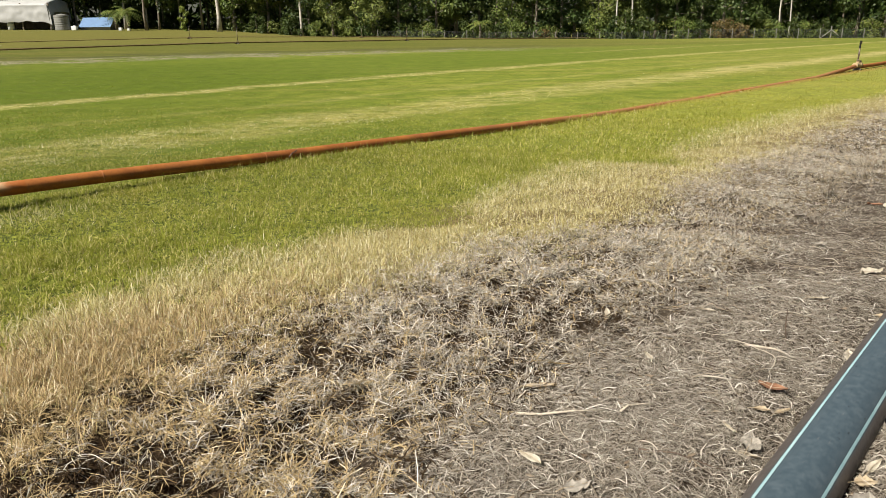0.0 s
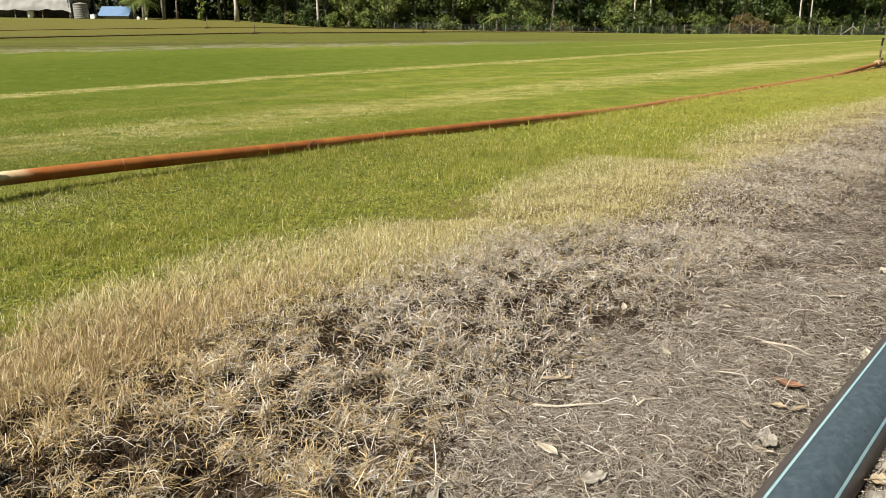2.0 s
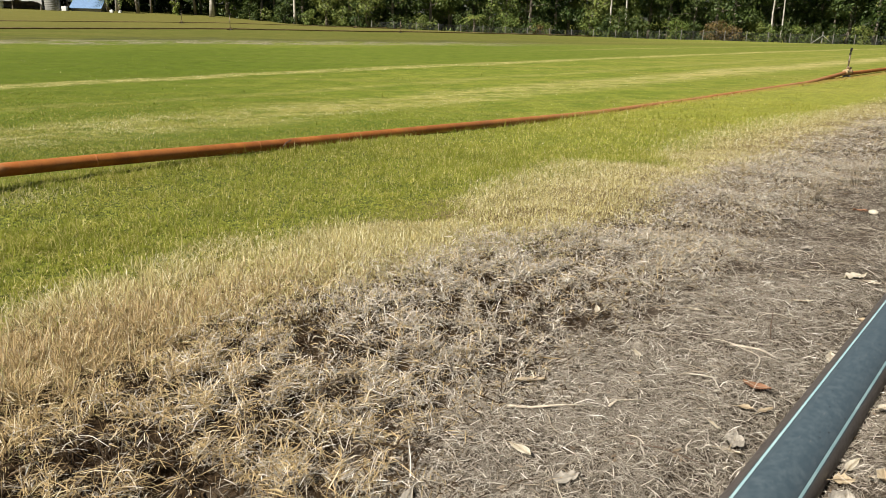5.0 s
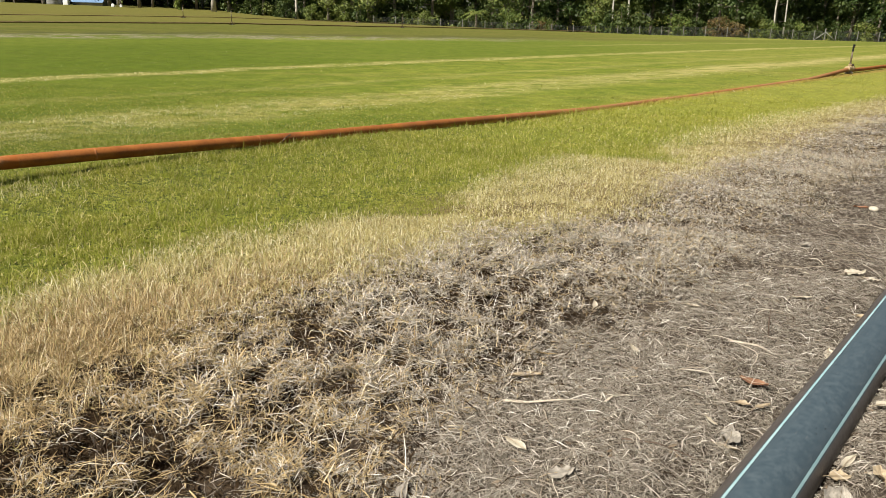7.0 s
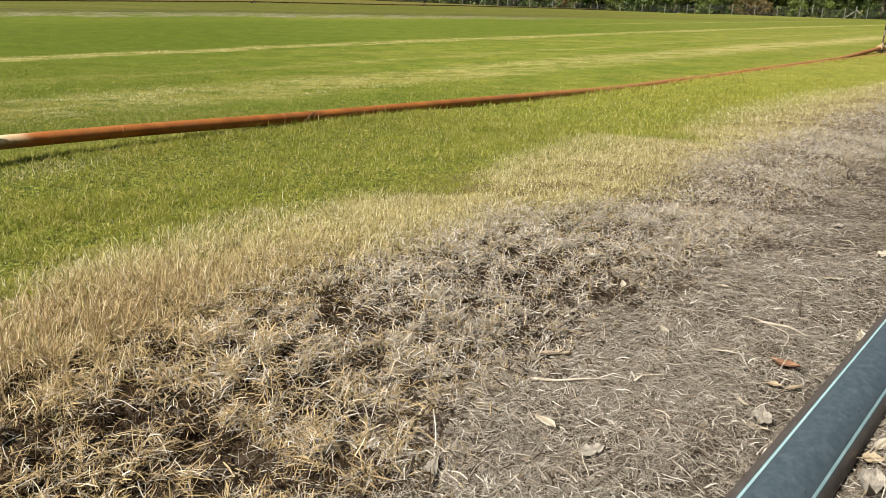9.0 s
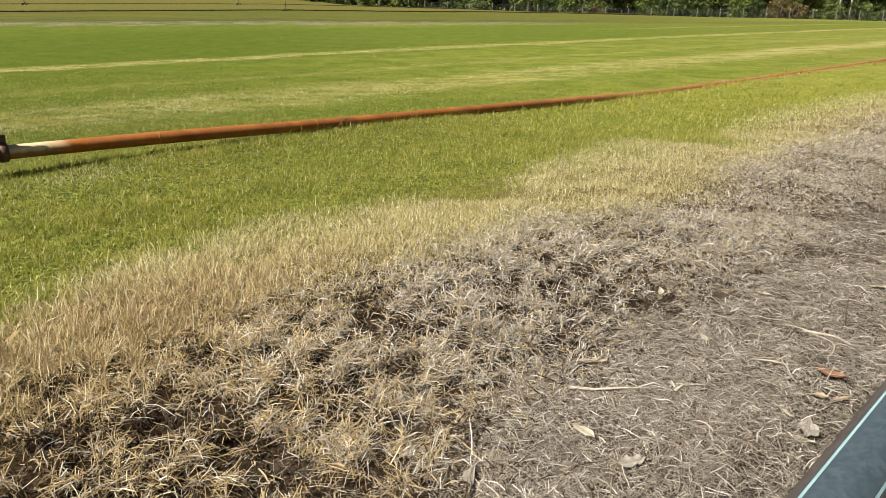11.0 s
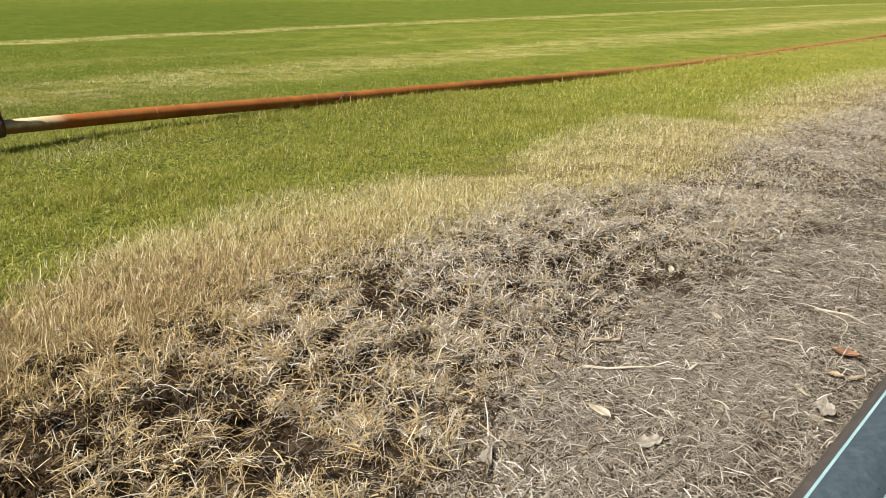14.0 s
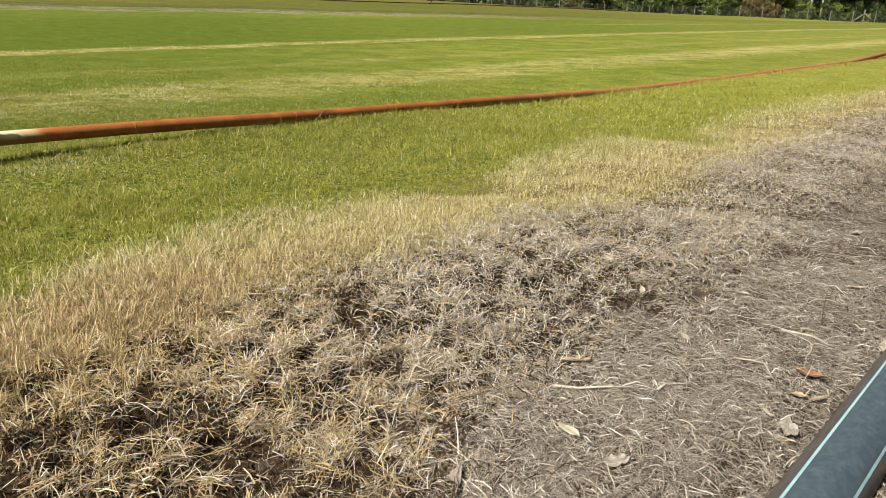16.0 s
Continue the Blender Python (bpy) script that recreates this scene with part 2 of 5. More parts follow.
def ground_material():
    n = Nodes("ground")
    p = n.where()
    u, v = n.dot(p, ALONG), n.dot(p, ACROSS)
    fine, mid = n.noise(p, 60, 5, 0.7), n.noise(p, 9, 4, 0.6)
    straw = n.noise(p, 130, 3, 0.6, ((0.22, 1.0, 1.0), (0, 0, 0.6)))
    soil = n.mix(n.ramp(mid, 0.3, 0.7), (0.028, 0.022, 0.016), (0.066, 0.052, 0.039))
    soil = n.mix(n.math("MULTIPLY", n.ramp(straw, 0.5, 0.66), 0.35), soil, (0.26, 0.22, 0.16))
    soil = n.mix(n.math("MULTIPLY", n.ramp(fine, 0.35, 0.62), 0.5), soil, (0.10, 0.075, 0.052))
    # thatch and straw_bed: shade between the stems is put into their dark colours
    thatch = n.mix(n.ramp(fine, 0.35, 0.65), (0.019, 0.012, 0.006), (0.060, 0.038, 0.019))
    wob = n.math("ADD", v, n.math("MULTIPLY", n.math("SUBTRACT", n.noise(p, 1.3, 3), 0.5), 0.9))
    straw_bed = n.mix(n.ramp(fine, 0.35, 0.65), (0.075, 0.054, 0.024), (0.20, 0.15, 0.068))
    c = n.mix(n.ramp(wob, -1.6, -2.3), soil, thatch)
    c = n.mix(n.ramp(wob, -2.7, -3.1), c, straw_bed)
    # dark flecks put the shade of gaps between blades into the turf colour
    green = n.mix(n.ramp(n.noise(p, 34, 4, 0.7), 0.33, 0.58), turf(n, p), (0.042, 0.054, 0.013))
    y = n.dot(p, (0, 1, 0))
    # further out the turf colour is multiplied down for the blades' self-shadowing
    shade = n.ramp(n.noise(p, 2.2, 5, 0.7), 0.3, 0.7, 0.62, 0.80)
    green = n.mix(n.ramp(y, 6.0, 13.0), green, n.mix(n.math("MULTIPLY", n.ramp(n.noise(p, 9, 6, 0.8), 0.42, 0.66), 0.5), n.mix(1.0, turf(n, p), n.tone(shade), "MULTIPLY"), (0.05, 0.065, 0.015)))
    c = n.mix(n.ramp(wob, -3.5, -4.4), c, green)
    n.bump(n.noise(p, 45, 5, 0.7), 0.7, 0.02)
    return n.finish(c, 0.95, 0.0, 0.1)


def blade_material(name, dark, light, pale, through, pale_share=0.25, field=False):
    n = Nodes(name)
    p = n.place()
    r = n.island()
    c = n.mix(r, dark, light)
    if field:
        c = n.mix(n.ramp(n.noise(p, 7.0, 4, 0.65), 0.40, 0.66, 0.0, 0.6), c, (0.070, 0.100, 0.007))
        c = n.mix(n.ramp(n.noise(p, 3.6, 3, 0.6), 0.48, 0.70, 0.0, 0.55), c, (0.42, 0.40, 0.085))
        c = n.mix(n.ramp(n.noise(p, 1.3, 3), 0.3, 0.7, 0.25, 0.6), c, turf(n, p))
    c = n.mix(n.ramp(n.math("FRACT", n.math("MULTIPLY", r, 37.0)), 1.0 - pale_share, 1.0 - pale_share * 0.55), c, pale)
    c = n.mix(n.ramp(n.noise(p, 2.4, 3), 0.35, 0.7, 0.0, 0.28 if field else 0.2), c, dark)
    if field:
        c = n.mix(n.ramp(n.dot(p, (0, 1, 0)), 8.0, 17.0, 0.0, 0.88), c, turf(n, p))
        c = n.mix(1.0, c, (0.985, 0.94, 0.88), "MULTIPLY")
        c = n.mix(1.0, c, n.tone(n.ramp(n.dot(p, (1, 0.25, 0)), -1.0, 5.0, 1.06, 1.13)), "MULTIPLY")
    return n.leafy(c, through, 0.66, 0.2 if field else 0.08)


M_GROUND = ground_material()
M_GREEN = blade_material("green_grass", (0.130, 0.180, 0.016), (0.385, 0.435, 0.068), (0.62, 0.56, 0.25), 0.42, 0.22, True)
M_YELLOW = blade_material("yellow_dead_grass", (0.33, 0.278, 0.102), (0.665, 0.592, 0.300), (0.84, 0.78, 0.55), 0.33, 0.22)
M_TAN = blade_material("brown_dead_grass", (0.26, 0.178, 0.082), (0.585, 0.458, 0.248), (0.76, 0.67, 0.48), 0.20, 0.15)
M_BLEACH = blade_material("bleached_grass", (0.46, 0.42, 0.19), (0.70, 0.64, 0.38), (0.84, 0.79, 0.56), 0.35)
# M_DARK: old thatch, near black because shade between stems is in its colour
M_DARK = blade_material("shade_dark_thatch", (0.017, 0.0095, 0.004), (0.058, 0.037, 0.019), (0.14, 0.098, 0.058), 0.02, 0.10)
M_GREY = blade_material("grey_dead_grass", (0.215, 0.185, 0.150), (0.56, 0.508, 0.425), (0.78, 0.735, 0.65), 0.18, 0.16)
M_LITTER = blade_material("straw_litter", (0.135, 0.113, 0.088), (0.395, 0.345, 0.277), (0.62, 0.565, 0.475), 0.18, 0.12)


def plain(name, color, rough=0.6, metal=0.0, vary=0.2, scale=12.0, spec=0.4, bump=0.0):
    n = Nodes(name)
    p = n.where()
    dark = tuple(c * (1 - vary) for c in color)
    light = tuple(min(1.0, c * (1 + vary)) for c in color)
    f = n.noise(p, scale, 5, 0.65)
    if bump:
        n.bump(f, bump, 0.01)
    return n.finish(n.mix(n.ramp(f, 0.3, 0.7), dark, light), n.ramp(n.noise(p, scale * 2.3, 3), 0.3, 0.7, max(0.05, rough - 0.12), min(1.0, rough + 0.12)), metal, spec)


# ---- mesh helpers ----
def tri_mesh(name, verts, faces_of_4, faces_of_3, mat):
    """A mesh from arrays of vertices, quads and triangles."""
    me = bpy.data.meshes.new(name)
    verts = np.asarray(verts, np.float32).reshape(-1, 3)
    q, t = np.asarray(faces_of_4, np.int32).reshape(-1, 4), np.asarray(faces_of_3, np.int32).reshape(-1, 3)
    loops = np.concatenate([q.ravel(), t.ravel()])
    starts = np.concatenate([np.arange(len(q)) * 4, len(q) * 4 + np.arange(len(t)) * 3]).astype(np.int32)
    me.vertices.add(len(verts))
    me.vertices.foreach_set("co", verts.ravel())
    me.loops.add(len(loops))
    me.loops.foreach_set("vertex_index", loops)
    me.polygons.add(len(starts))
    me.polygons.foreach_set("loop_start", starts)
    me.update(calc_edges=True)
    me.validate()
    me.materials.append(mat)
    return me


def to_mesh(name, bm, mat, flat=False):
    bmesh.ops.recalc_face_normals(bm, faces=bm.faces)
    me = bpy.data.meshes.new(name)
    bm.to_mesh(me)
    bm.free()
    for p in me.polygons:
        p.use_smooth = not flat
    me.materials.append(mat)
    return me


def part(name, bm, mat, parent, label="", flat=False, at=None):
    """Links a bmesh as one mesh object under a thing or a part."""
    ob = new(name, to_mesh(name, bm, mat, flat))
    ob.parent = parent
    if at is not None:
        ob.matrix_basis = at
    return tagged(ob, label)


def thing(name, label, category, m=None, group="", kind=""):
    ob = new(name)
    ob.empty_display_size = 0.1
    if m is not None:
        ob.matrix_basis = m
    return tagged(ob, label, category, group, kind)


def box(bm, size, m=None, bevel=0.0):
    verts = bmesh.ops.create_cube(bm, size=1.0, matrix=(m or Matrix()) @ Matrix.Diagonal((*size, 1)))["verts"]
    if bevel:
        edges = list({e for v in verts for e in v.link_edges})
        bmesh.ops.bevel(bm, geom=edges, offset=bevel, segments=2, affect="EDGES", profile=0.7)
    return bm


def lathe(bm, profile, sides=24, m=None, close=True):
    """Turns a profile of (along, radius) about the x axis."""
    m = m or Matrix()
    rings = [[bm.verts.new(m @ Vector((a, r * math.cos(2 * math.pi * k / sides), r * math.sin(2 * math.pi * k / sides)))) for k in range(sides)] for a, r in profile]
    for one, two in zip(rings, rings[1:]):
        for k in range(sides):
            bm.faces.new((one[k], one[(k + 1) % sides], two[(k + 1) % sides], two[k]))
    if close:
        bm.faces.new(rings[0][::-1])
        bm.faces.new(rings[-1])
    return bm


def tube(bm, points, radii, sides=8):
    """A tapered tube along points."""
    points = [Vector(p) for p in points]
    rings = []
    for i, p in enumerate(points):
        d = (points[min(i + 1, len(points) - 1)] - points[max(i - 1, 0)]).normalized()
        side = d.cross(Vector((0.31, 0.17, 0.93))).normalized()
        up = side.cross(d)
        rings.append([bm.verts.new(p + radii[i] * (math.cos(2 * math.pi * k / sides) * side + math.sin(2 * math.pi * k / sides) * up)) for k in range(sides)])
    for one, two in zip(rings, rings[1:]):
        for k in range(sides):
            bm.faces.new((one[k], one[(k + 1) % sides], two[(k + 1) % sides], two[k]))
    bm.faces.new(rings[0][::-1])
    bm.faces.new(rings[-1])
    return bm


UPRIGHT = Matrix.Rotation(radians(-90), 4, "Y")  # turns the lathe's x axis up


# ---- ground ----
def build_ground():
    near_x, near_y = np.arange(-7, 9.01, 0.1), np.arange(0, 15.01, 0.1)
    grow = lambda a, n: a * np.cumprod(np.full(n, 1.13))  # noqa: E731
    far = np.cumsum(grow(0.12, 62))
    far = np.append(far[far < 1500], [1800, 2600])
    xs = np.concatenate([-7 - far[::-1], near_x, 9 + far])
    ys = np.concatenate([-far[::-1], near_y, 15 + far])
    gx, gy = np.meshgrid(xs, ys)
    verts = np.stack([gx, gy, height(gx, gy)], -1).reshape(-1, 3)
    w = len(xs)
    i = (np.arange(len(ys) - 1)[:, None] * w + np.arange(w - 1)).ravel()
    me = tri_mesh("ground", verts, np.stack([i, i + 1, i + w + 1, i + w], -1), [], M_GROUND)
    for p in me.polygons:
        p.use_smooth = True
    tagged(new("ground", me), "mown green field, sprayed dead verge and bare littered soil", "ground", "", "structure")


build_ground()


# ---- grass, dead grass and straw ----
rng = np.random.default_rng(7)


def scatter(count, y0, y1):
    """Points spread evenly over the wedge of ground in front of the verge, between two distances."""
    y = np.sqrt(rng.uniform(y0 * y0, y1 * y1, count))
    x = rng.uniform(-0.76, 0.72, count) * y + rng.uniform(-0.25, 0.25, count)
    return x, y


def blades(x, y, long, wide, lean, spread, segments, sink=0.004, curl=0.5, lift=0.0, heading=None, blunt=False):
    """Vertices and faces of bent blades rooted at x, y. lean: mean tilt from upright; spread: its scatter (radians)."""
    n = len(x)
    heading = rng.uniform(0, 2 * math.pi, n) if heading is None else heading
    long = long * rng.lognormal(0, 0.32, n)
    wide = wide * rng.lognormal(0, 0.3, n)
    tilt = np.clip(rng.normal(lean, spread, n), 0.0, 1.62)
    z = height(x, y) - sink + lift * rng.random(n)
    dx, dy = np.cos(heading), np.sin(heading)
    sx, sy = -dy, dx
    twist = rng.uniform(-0.9, 0.9, n)
    px, py, pz = x.copy(), y.copy(), z.copy()
    rows = []
    blunt = blunt and segments == 2
    share = [0.8, 1.0, 0.5] if blunt else [1.0, 0.85, 0.0] if segments == 2 else [1.0, 0.0]
    turn = rng.normal(0, curl, n)
    for k in range(segments + 1):
        w = wide * share[k] / 2
        if k == segments and not blunt:
            rows.append(np.stack([px, py, pz], -1)[:, None])
        else:
            ox, oy, oz = sx * w, sy * w, twist * w * 0.8
            rows.append(np.stack([np.stack([px - ox, py - oy, pz - oz], -1), np.stack([px + ox, py + oy, pz + oz], -1)], 1))
        step = long / segments
        px, py = px + dx * np.sin(tilt) * step, py + dy * np.sin(tilt) * step
        pz = np.maximum(pz + np.cos(tilt) * step, height(px, py) + 0.002) if segments == 2 else pz + np.cos(tilt) * step
        tilt = np.clip(tilt + np.abs(turn) * 1.3, 0, 2.2)
        bend = rng.normal(0, curl * 0.6, n)
        dx, dy = dx * np.cos(bend) - dy * np.sin(bend), dx * np.sin(bend) + dy * np.cos(bend)
    verts = np.concatenate(rows, 1)
    per = verts.shape[1]
    base = (np.arange(n) * per)[:, None]
    if blunt:
        return verts, np.concatenate([base + np.array([0, 1, 3, 2]), base + np.array([2, 3, 5, 4])]), np.zeros((0, 3), int)
    if segments == 2:
        return verts, base + np.array([0, 1, 3, 2]), base + np.array([2, 3, 4])
    return verts, np.zeros((0, 4), int), base + np.array([0, 1, 2])


def gather(pieces):
    verts, quads, tris, at = [], [], [], 0
    for v, q, t in pieces:
        verts.append(v.reshape(-1, 3))
        quads.append(q + at)
        tris.append(t + at)
        at += v.shape[0] * v.shape[1]
    return np.concatenate(verts), np.concatenate(quads), np.concatenate(tris)


def stuff(name, pieces, mat, label, category):
    tagged(new(name, tri_mesh(name, *gather(pieces), mat)), label, category, "", "stuff")


def zones(x, y):
    """How far each point lies inside the green turf, the yellow grass, the grey thatch and the soil: probabilities."""
    u, v = (x + y) * S, (x - y) * S
    jit = rng.normal(0, 0.08, len(x)) + 0.25 * (vnoise(u * 2.3, v * 2.3, 11) - 0.5)
    w = v + jit
    green = 0.80 * smooth(0.20, -0.30, w - green_edge(u)) + 0.20 * smooth(0.8, -0.1, w - green_edge(u))
    grey = smooth(-0.38, 0.30, w - grey_edge(u))
    soil = smooth(-0.32, 0.30, w - soil_edge(u))
    return u, v, green, grey, soil


def tufts(u, v, low=0.28, high=0.62):
    """Chance of a blade: high on tufts, low in the hollows between them."""
    return smooth(low, high, 0.35 * vnoise(u * 5.5, v * 5.5, 21) + 0.3 * vnoise(u * 12, v * 12, 22) + 0.35 * vnoise(u * 26, v * 26, 23))


def under_black_pipe(u, v):
    return np.abs(v - black_v(u)) < 0.125


green, yellow, tan, grey, litter, thatch_shade, bleach = [], [], [], [], [], [], []


def plant(x, y, seg, grow, thick=1.0):
    """Grows what belongs on each spot: turf, yellow grass, grey thatch or straw."""
    count = len(x)
    u, v, g, dead, soil = zones(x, y)
    pick, chance = rng.random(count), rng.random(count)
    pit = hollow(u, v) * smooth(6, 3.6, y) * smooth(-3.25, -2.7, v)
    # green turf, thick and short
    m = (pick < g) & (chance < 0.14 + 0.2 * smooth(5.0, 8.0, y) + 0.72 * smooth(0.36, 0.58, 0.5 * vnoise(u * 9, v * 9, 36) + 0.5 * vnoise(u * 20, v * 20, 37)))
    m &= ~((np.abs(v - rust_v(u)) < np.interp(u, [6, 9], [0.045, 0.02])) & (u > 5.2))
    tall = (1 + 0.9 * smooth(0.30, 0.1, np.abs(v[m] - rust_v(u[m]) - 0.14)) * (0.6 + 0.4 * smooth(7, 10, u[m])) + 0.8 * np.exp(-((u[m] - 1.75) / 0.45) ** 2 - ((v[m] + 5.05) / 0.2) ** 2)) * (0.65 + 0.7 * vnoise(u[m] * 0.8, v[m] * 0.8, 31)) * np.where(v[m] < RUST_V, 0.72, 1.0)
    gv = v[m] + 0.5 * (vnoise(u[m] * 0.6, v[m] * 0.6, 33) - 0.5)
    bleached = 0.015 + 0.42 * smooth(1.15, 0.5, np.abs(gv + 9.7)) * smooth(0.35, 0.6, vnoise(u[m] * 2.0, v[m] * 5.0, 34)) + 0.55 * smooth(0.6, 0.25, np.abs(gv + 16.2)) + 0.6 * np.exp(-((u[m] - 1.9) / 0.4) ** 2 - ((v[m] + 6.1) / 0.13) ** 2)
    bleached = rng.random(m.sum()) < bleached
    for kind, which in ((green, ~bleached), (bleach, bleached)):
        kind.append(blades(x[m][which], y[m][which], (0.043 * tall)[which], 0.0034 * grow, (0.88 + 0.45 * smooth(8.0, 15.0, y[m]))[which], 0.42, seg, curl=0.45))
    # sprayed grass: yellow by the turf, browner where it is taller
    m = (pick >= g) & (pick < 1 - dead) & (chance < (0.70 * tufts(u, v, 0.29, 0.55) + 0.08 + 0.7 * smooth(4.2, 6.5, y)) * (1 - 0.8 * pit * smooth(-3.9, -3.3, v)))
    brown = rng.random(m.sum()) < np.clip(0.06 + 0.9 * smooth(3.4, 1.1, u[m]) * smooth(-4.05, -3.25, v[m]), 0, 0.9)
    tall = (0.036 + 0.022 * smooth(2.8, 1.0, u[m])) * (1 + 0.5 * (rng.random(m.sum()) < 0.06))
    for kind, which in ((yellow, ~brown), (tan, brown)):
        kind.append(blades(x[m][which], y[m][which], tall[which], 0.0024 * grow, 0.95, 0.55, seg, curl=0.32, lift=0.015, blunt=True))
    # under the standing stems lies dark rotted thatch; its colour holds the gaps' shade
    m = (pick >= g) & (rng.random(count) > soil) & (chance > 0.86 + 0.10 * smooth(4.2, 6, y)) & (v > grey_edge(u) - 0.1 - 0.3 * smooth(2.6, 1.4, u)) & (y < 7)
    thatch_shade.append(blades(x[m], y[m], 0.06, 0.0045 * grow, 1.35, 0.22, seg, curl=0.6, lift=0.016))
    # grey thatch: matted, curled and lying every way, with dark pits
    m = (pick >= np.maximum(g, 1 - dead)) & (rng.random(count) > soil) & (chance < (1 - 0.45 * smooth(3.1, 2.1, y)) * (0.80 * tufts(u, v, 0.32, 0.56) + 0.07 + 0.7 * smooth(4.0, 6.2, y)) * (1 - 0.95 * pit))
    brown = rng.random(m.sum()) < 0.24 + 0.5 * smooth(2.7, 0.9, u[m])
    rise = 0.010 + 0.040 * smooth(0.05, -0.55, v - soil_edge(u))
    flat = rng.random(count) < 0.62
    for kind, which in ((grey, m.copy()), (tan, m.copy())):
        which[m] = brown == (kind is tan)
        for long, lean, spread, some in ((0.058, 1.40, 0.20, which & flat), (0.042, 0.95, 0.45, which & ~flat)):
            kind.append(blades(x[some], y[some], long, 0.0023 * grow, lean, spread, seg, curl=0.26, lift=rise[some], blunt=True))
    # soil: fine straw lying flat
    m = (pick >= g) & (chance < (0.25 + 0.60 * tufts(u, v, 0.30, 0.60)) * soil + 0.1 * dead) & ~under_black_pipe(u, v)
    lie = rng.random(m.sum())
    for kind, lo, hi, long, wide, lean in ((litter, 0.0, 0.60 if seg == 2 else 0.74, 0.040, 0.0019, 1.42), (thatch_shade, 0.76, 0.78, 0.05, 0.0026, 1.44), (grey, 0.95, 1.0, 0.065, 0.0026, 1.36)):
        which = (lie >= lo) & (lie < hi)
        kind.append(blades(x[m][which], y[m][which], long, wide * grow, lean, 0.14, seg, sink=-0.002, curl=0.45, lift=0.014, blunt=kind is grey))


def rust_v(u):
    return -6.45 - 0.0135 * (np.asarray(u, float) - 1.5)


for y0, y1, count, grow, seg in ((1.55, 3.3, 230000, 1.0, 2), (3.3, 5.2, 210000, 1.05, 2), (5.2, 8.5, 330000, 1.3, 1), (8.5, 14.0, 280000, 1.9, 1), (14.0, 30.0, 260000, 2.8, 1)):
    px, py = scatter(count, y0, y1)
    stay = rng.random(count) < smooth(29, 15, py)
    plant(px[stay], py[stay], seg, grow)
# more on the dead verge close by, where single stems can be told apart
px, py = scatter(400000, 1.55, 5.2)
verge = (px - py) * S
stay = (verge > -4.0) & (verge < soil_edge((px + py) * S) + 0.15)
plant(px[stay], py[stay], 2, 0.95)
px, py = scatter(260000, 1.55, 4.4)
stay = (px - py) * S > soil_edge((px + py) * S) - 0.1
plant(px[stay], py[stay], 2, 0.9)
# and on the turf close by
px, py = scatter(360000, 2.6, 9.0)
stay = (px - py) * S < green_edge((px + py) * S) + 0.2
plant(px[stay], py[stay], 1, 0.95)
# the same growth, thinner, to the sides and behind
sx, sy = rng.uniform(-9, 9, 110000), rng.uniform(-4, 10, 110000)
outside = (sx < -0.76 * sy - 0.1) | (sx > 0.72 * sy + 0.1) | (sy < 1.55)
plant(sx[outside], sy[outside], 1, 3.0)
sx, sy = rng.uniform(-3.5, 4.5, 110000), 1.6 - 3.6 * rng.random(110000) ** 1.4
outside = ((sx < -0.76 * sy - 0.1) | (sx > 0.72 * sy + 0.1) | (sy < 1.55)) & (rng.random(110000) < smooth(4.2, 2.0, np.abs(sx - 0.5)))
plant(sx[outside], sy[outside], 1, 2.2)
eu, ev = rng.uniform(-7.5, 2.2, 70000), rng.uniform(-4.3, -1.2, 70000)
sx, sy = (eu + ev) * S, (eu - ev) * S
outside = (sx < -0.76 * sy - 0.1) | (sy < 1.55)
plant(sx[outside], sy[outside], 1, 1.8)

def runners(count):
    """Long thin dead runners that wind over the soil and the thatch."""
    g = np.random.default_rng(31)
    y = np.sqrt(g.uniform(1.7**2, 5.5**2, count * 3))
    x = g.uniform(-0.1, 0.72, count * 3) * y
    u, v = (x + y) * S, (x - y) * S
    stay = np.flatnonzero((v > soil_edge(u) - 0.5) & (v < black_v(u) - 0.3))[:count]
    k = 9
    verts, quads = [], []
    for i in stay:
        way, p, r = g.uniform(0, 6.28), np.array([x[i], y[i]]), 0.0017 * g.lognormal(0, 0.3)
        step, bow, rise = g.uniform(0.012, 0.032), g.normal(0, 0.10), g.uniform(0.012, 0.03)
        for j in range(k):
            z = float(height(p[0], p[1])) + rise * math.sin(math.pi * (0.15 + 0.7 * j / (k - 1)))
            side = np.array([-math.sin(way), math.cos(way)])
            for a in range(4):
                o = r * math.cos(a * math.pi / 2)
                verts.append((p[0] + side[0] * o, p[1] + side[1] * o, z + r * math.sin(a * math.pi / 2)))
            if j:
                b = len(verts) - 8
                quads += [(b + a, b + (a + 1) % 4, b + 4 + (a + 1) % 4, b + 4 + a) for a in range(4)]
            p = p + step * np.array([math.cos(way), math.sin(way)])
            way += bow + g.normal(0, 0.22)
    tagged(new("dead_runners", tri_mesh("dead_runners", verts, quads, [], M_RUNNER)), "long thin dead grass runners winding over the soil", "dead grass", "", "stuff")


M_RUNNER = blade_material("dead_runner", (0.11, 0.085, 0.06), (0.34, 0.285, 0.215), (0.52, 0.46, 0.37), 0.02, 0.1)
runners(420)
stuff("green_grass", green, M_GREEN, "short green mown grass with straw-coloured blades", "grass")
stuff("yellow_grass", yellow, M_YELLOW, "dead yellow grass along the edge of the turf", "dead grass")
stuff("brown_grass", tan, M_TAN, "taller dead brown grass on the verge", "dead grass")
stuff("bleached_grass", bleach, M_BLEACH, "bleached straw-pale grass in swaths across the turf", "grass")
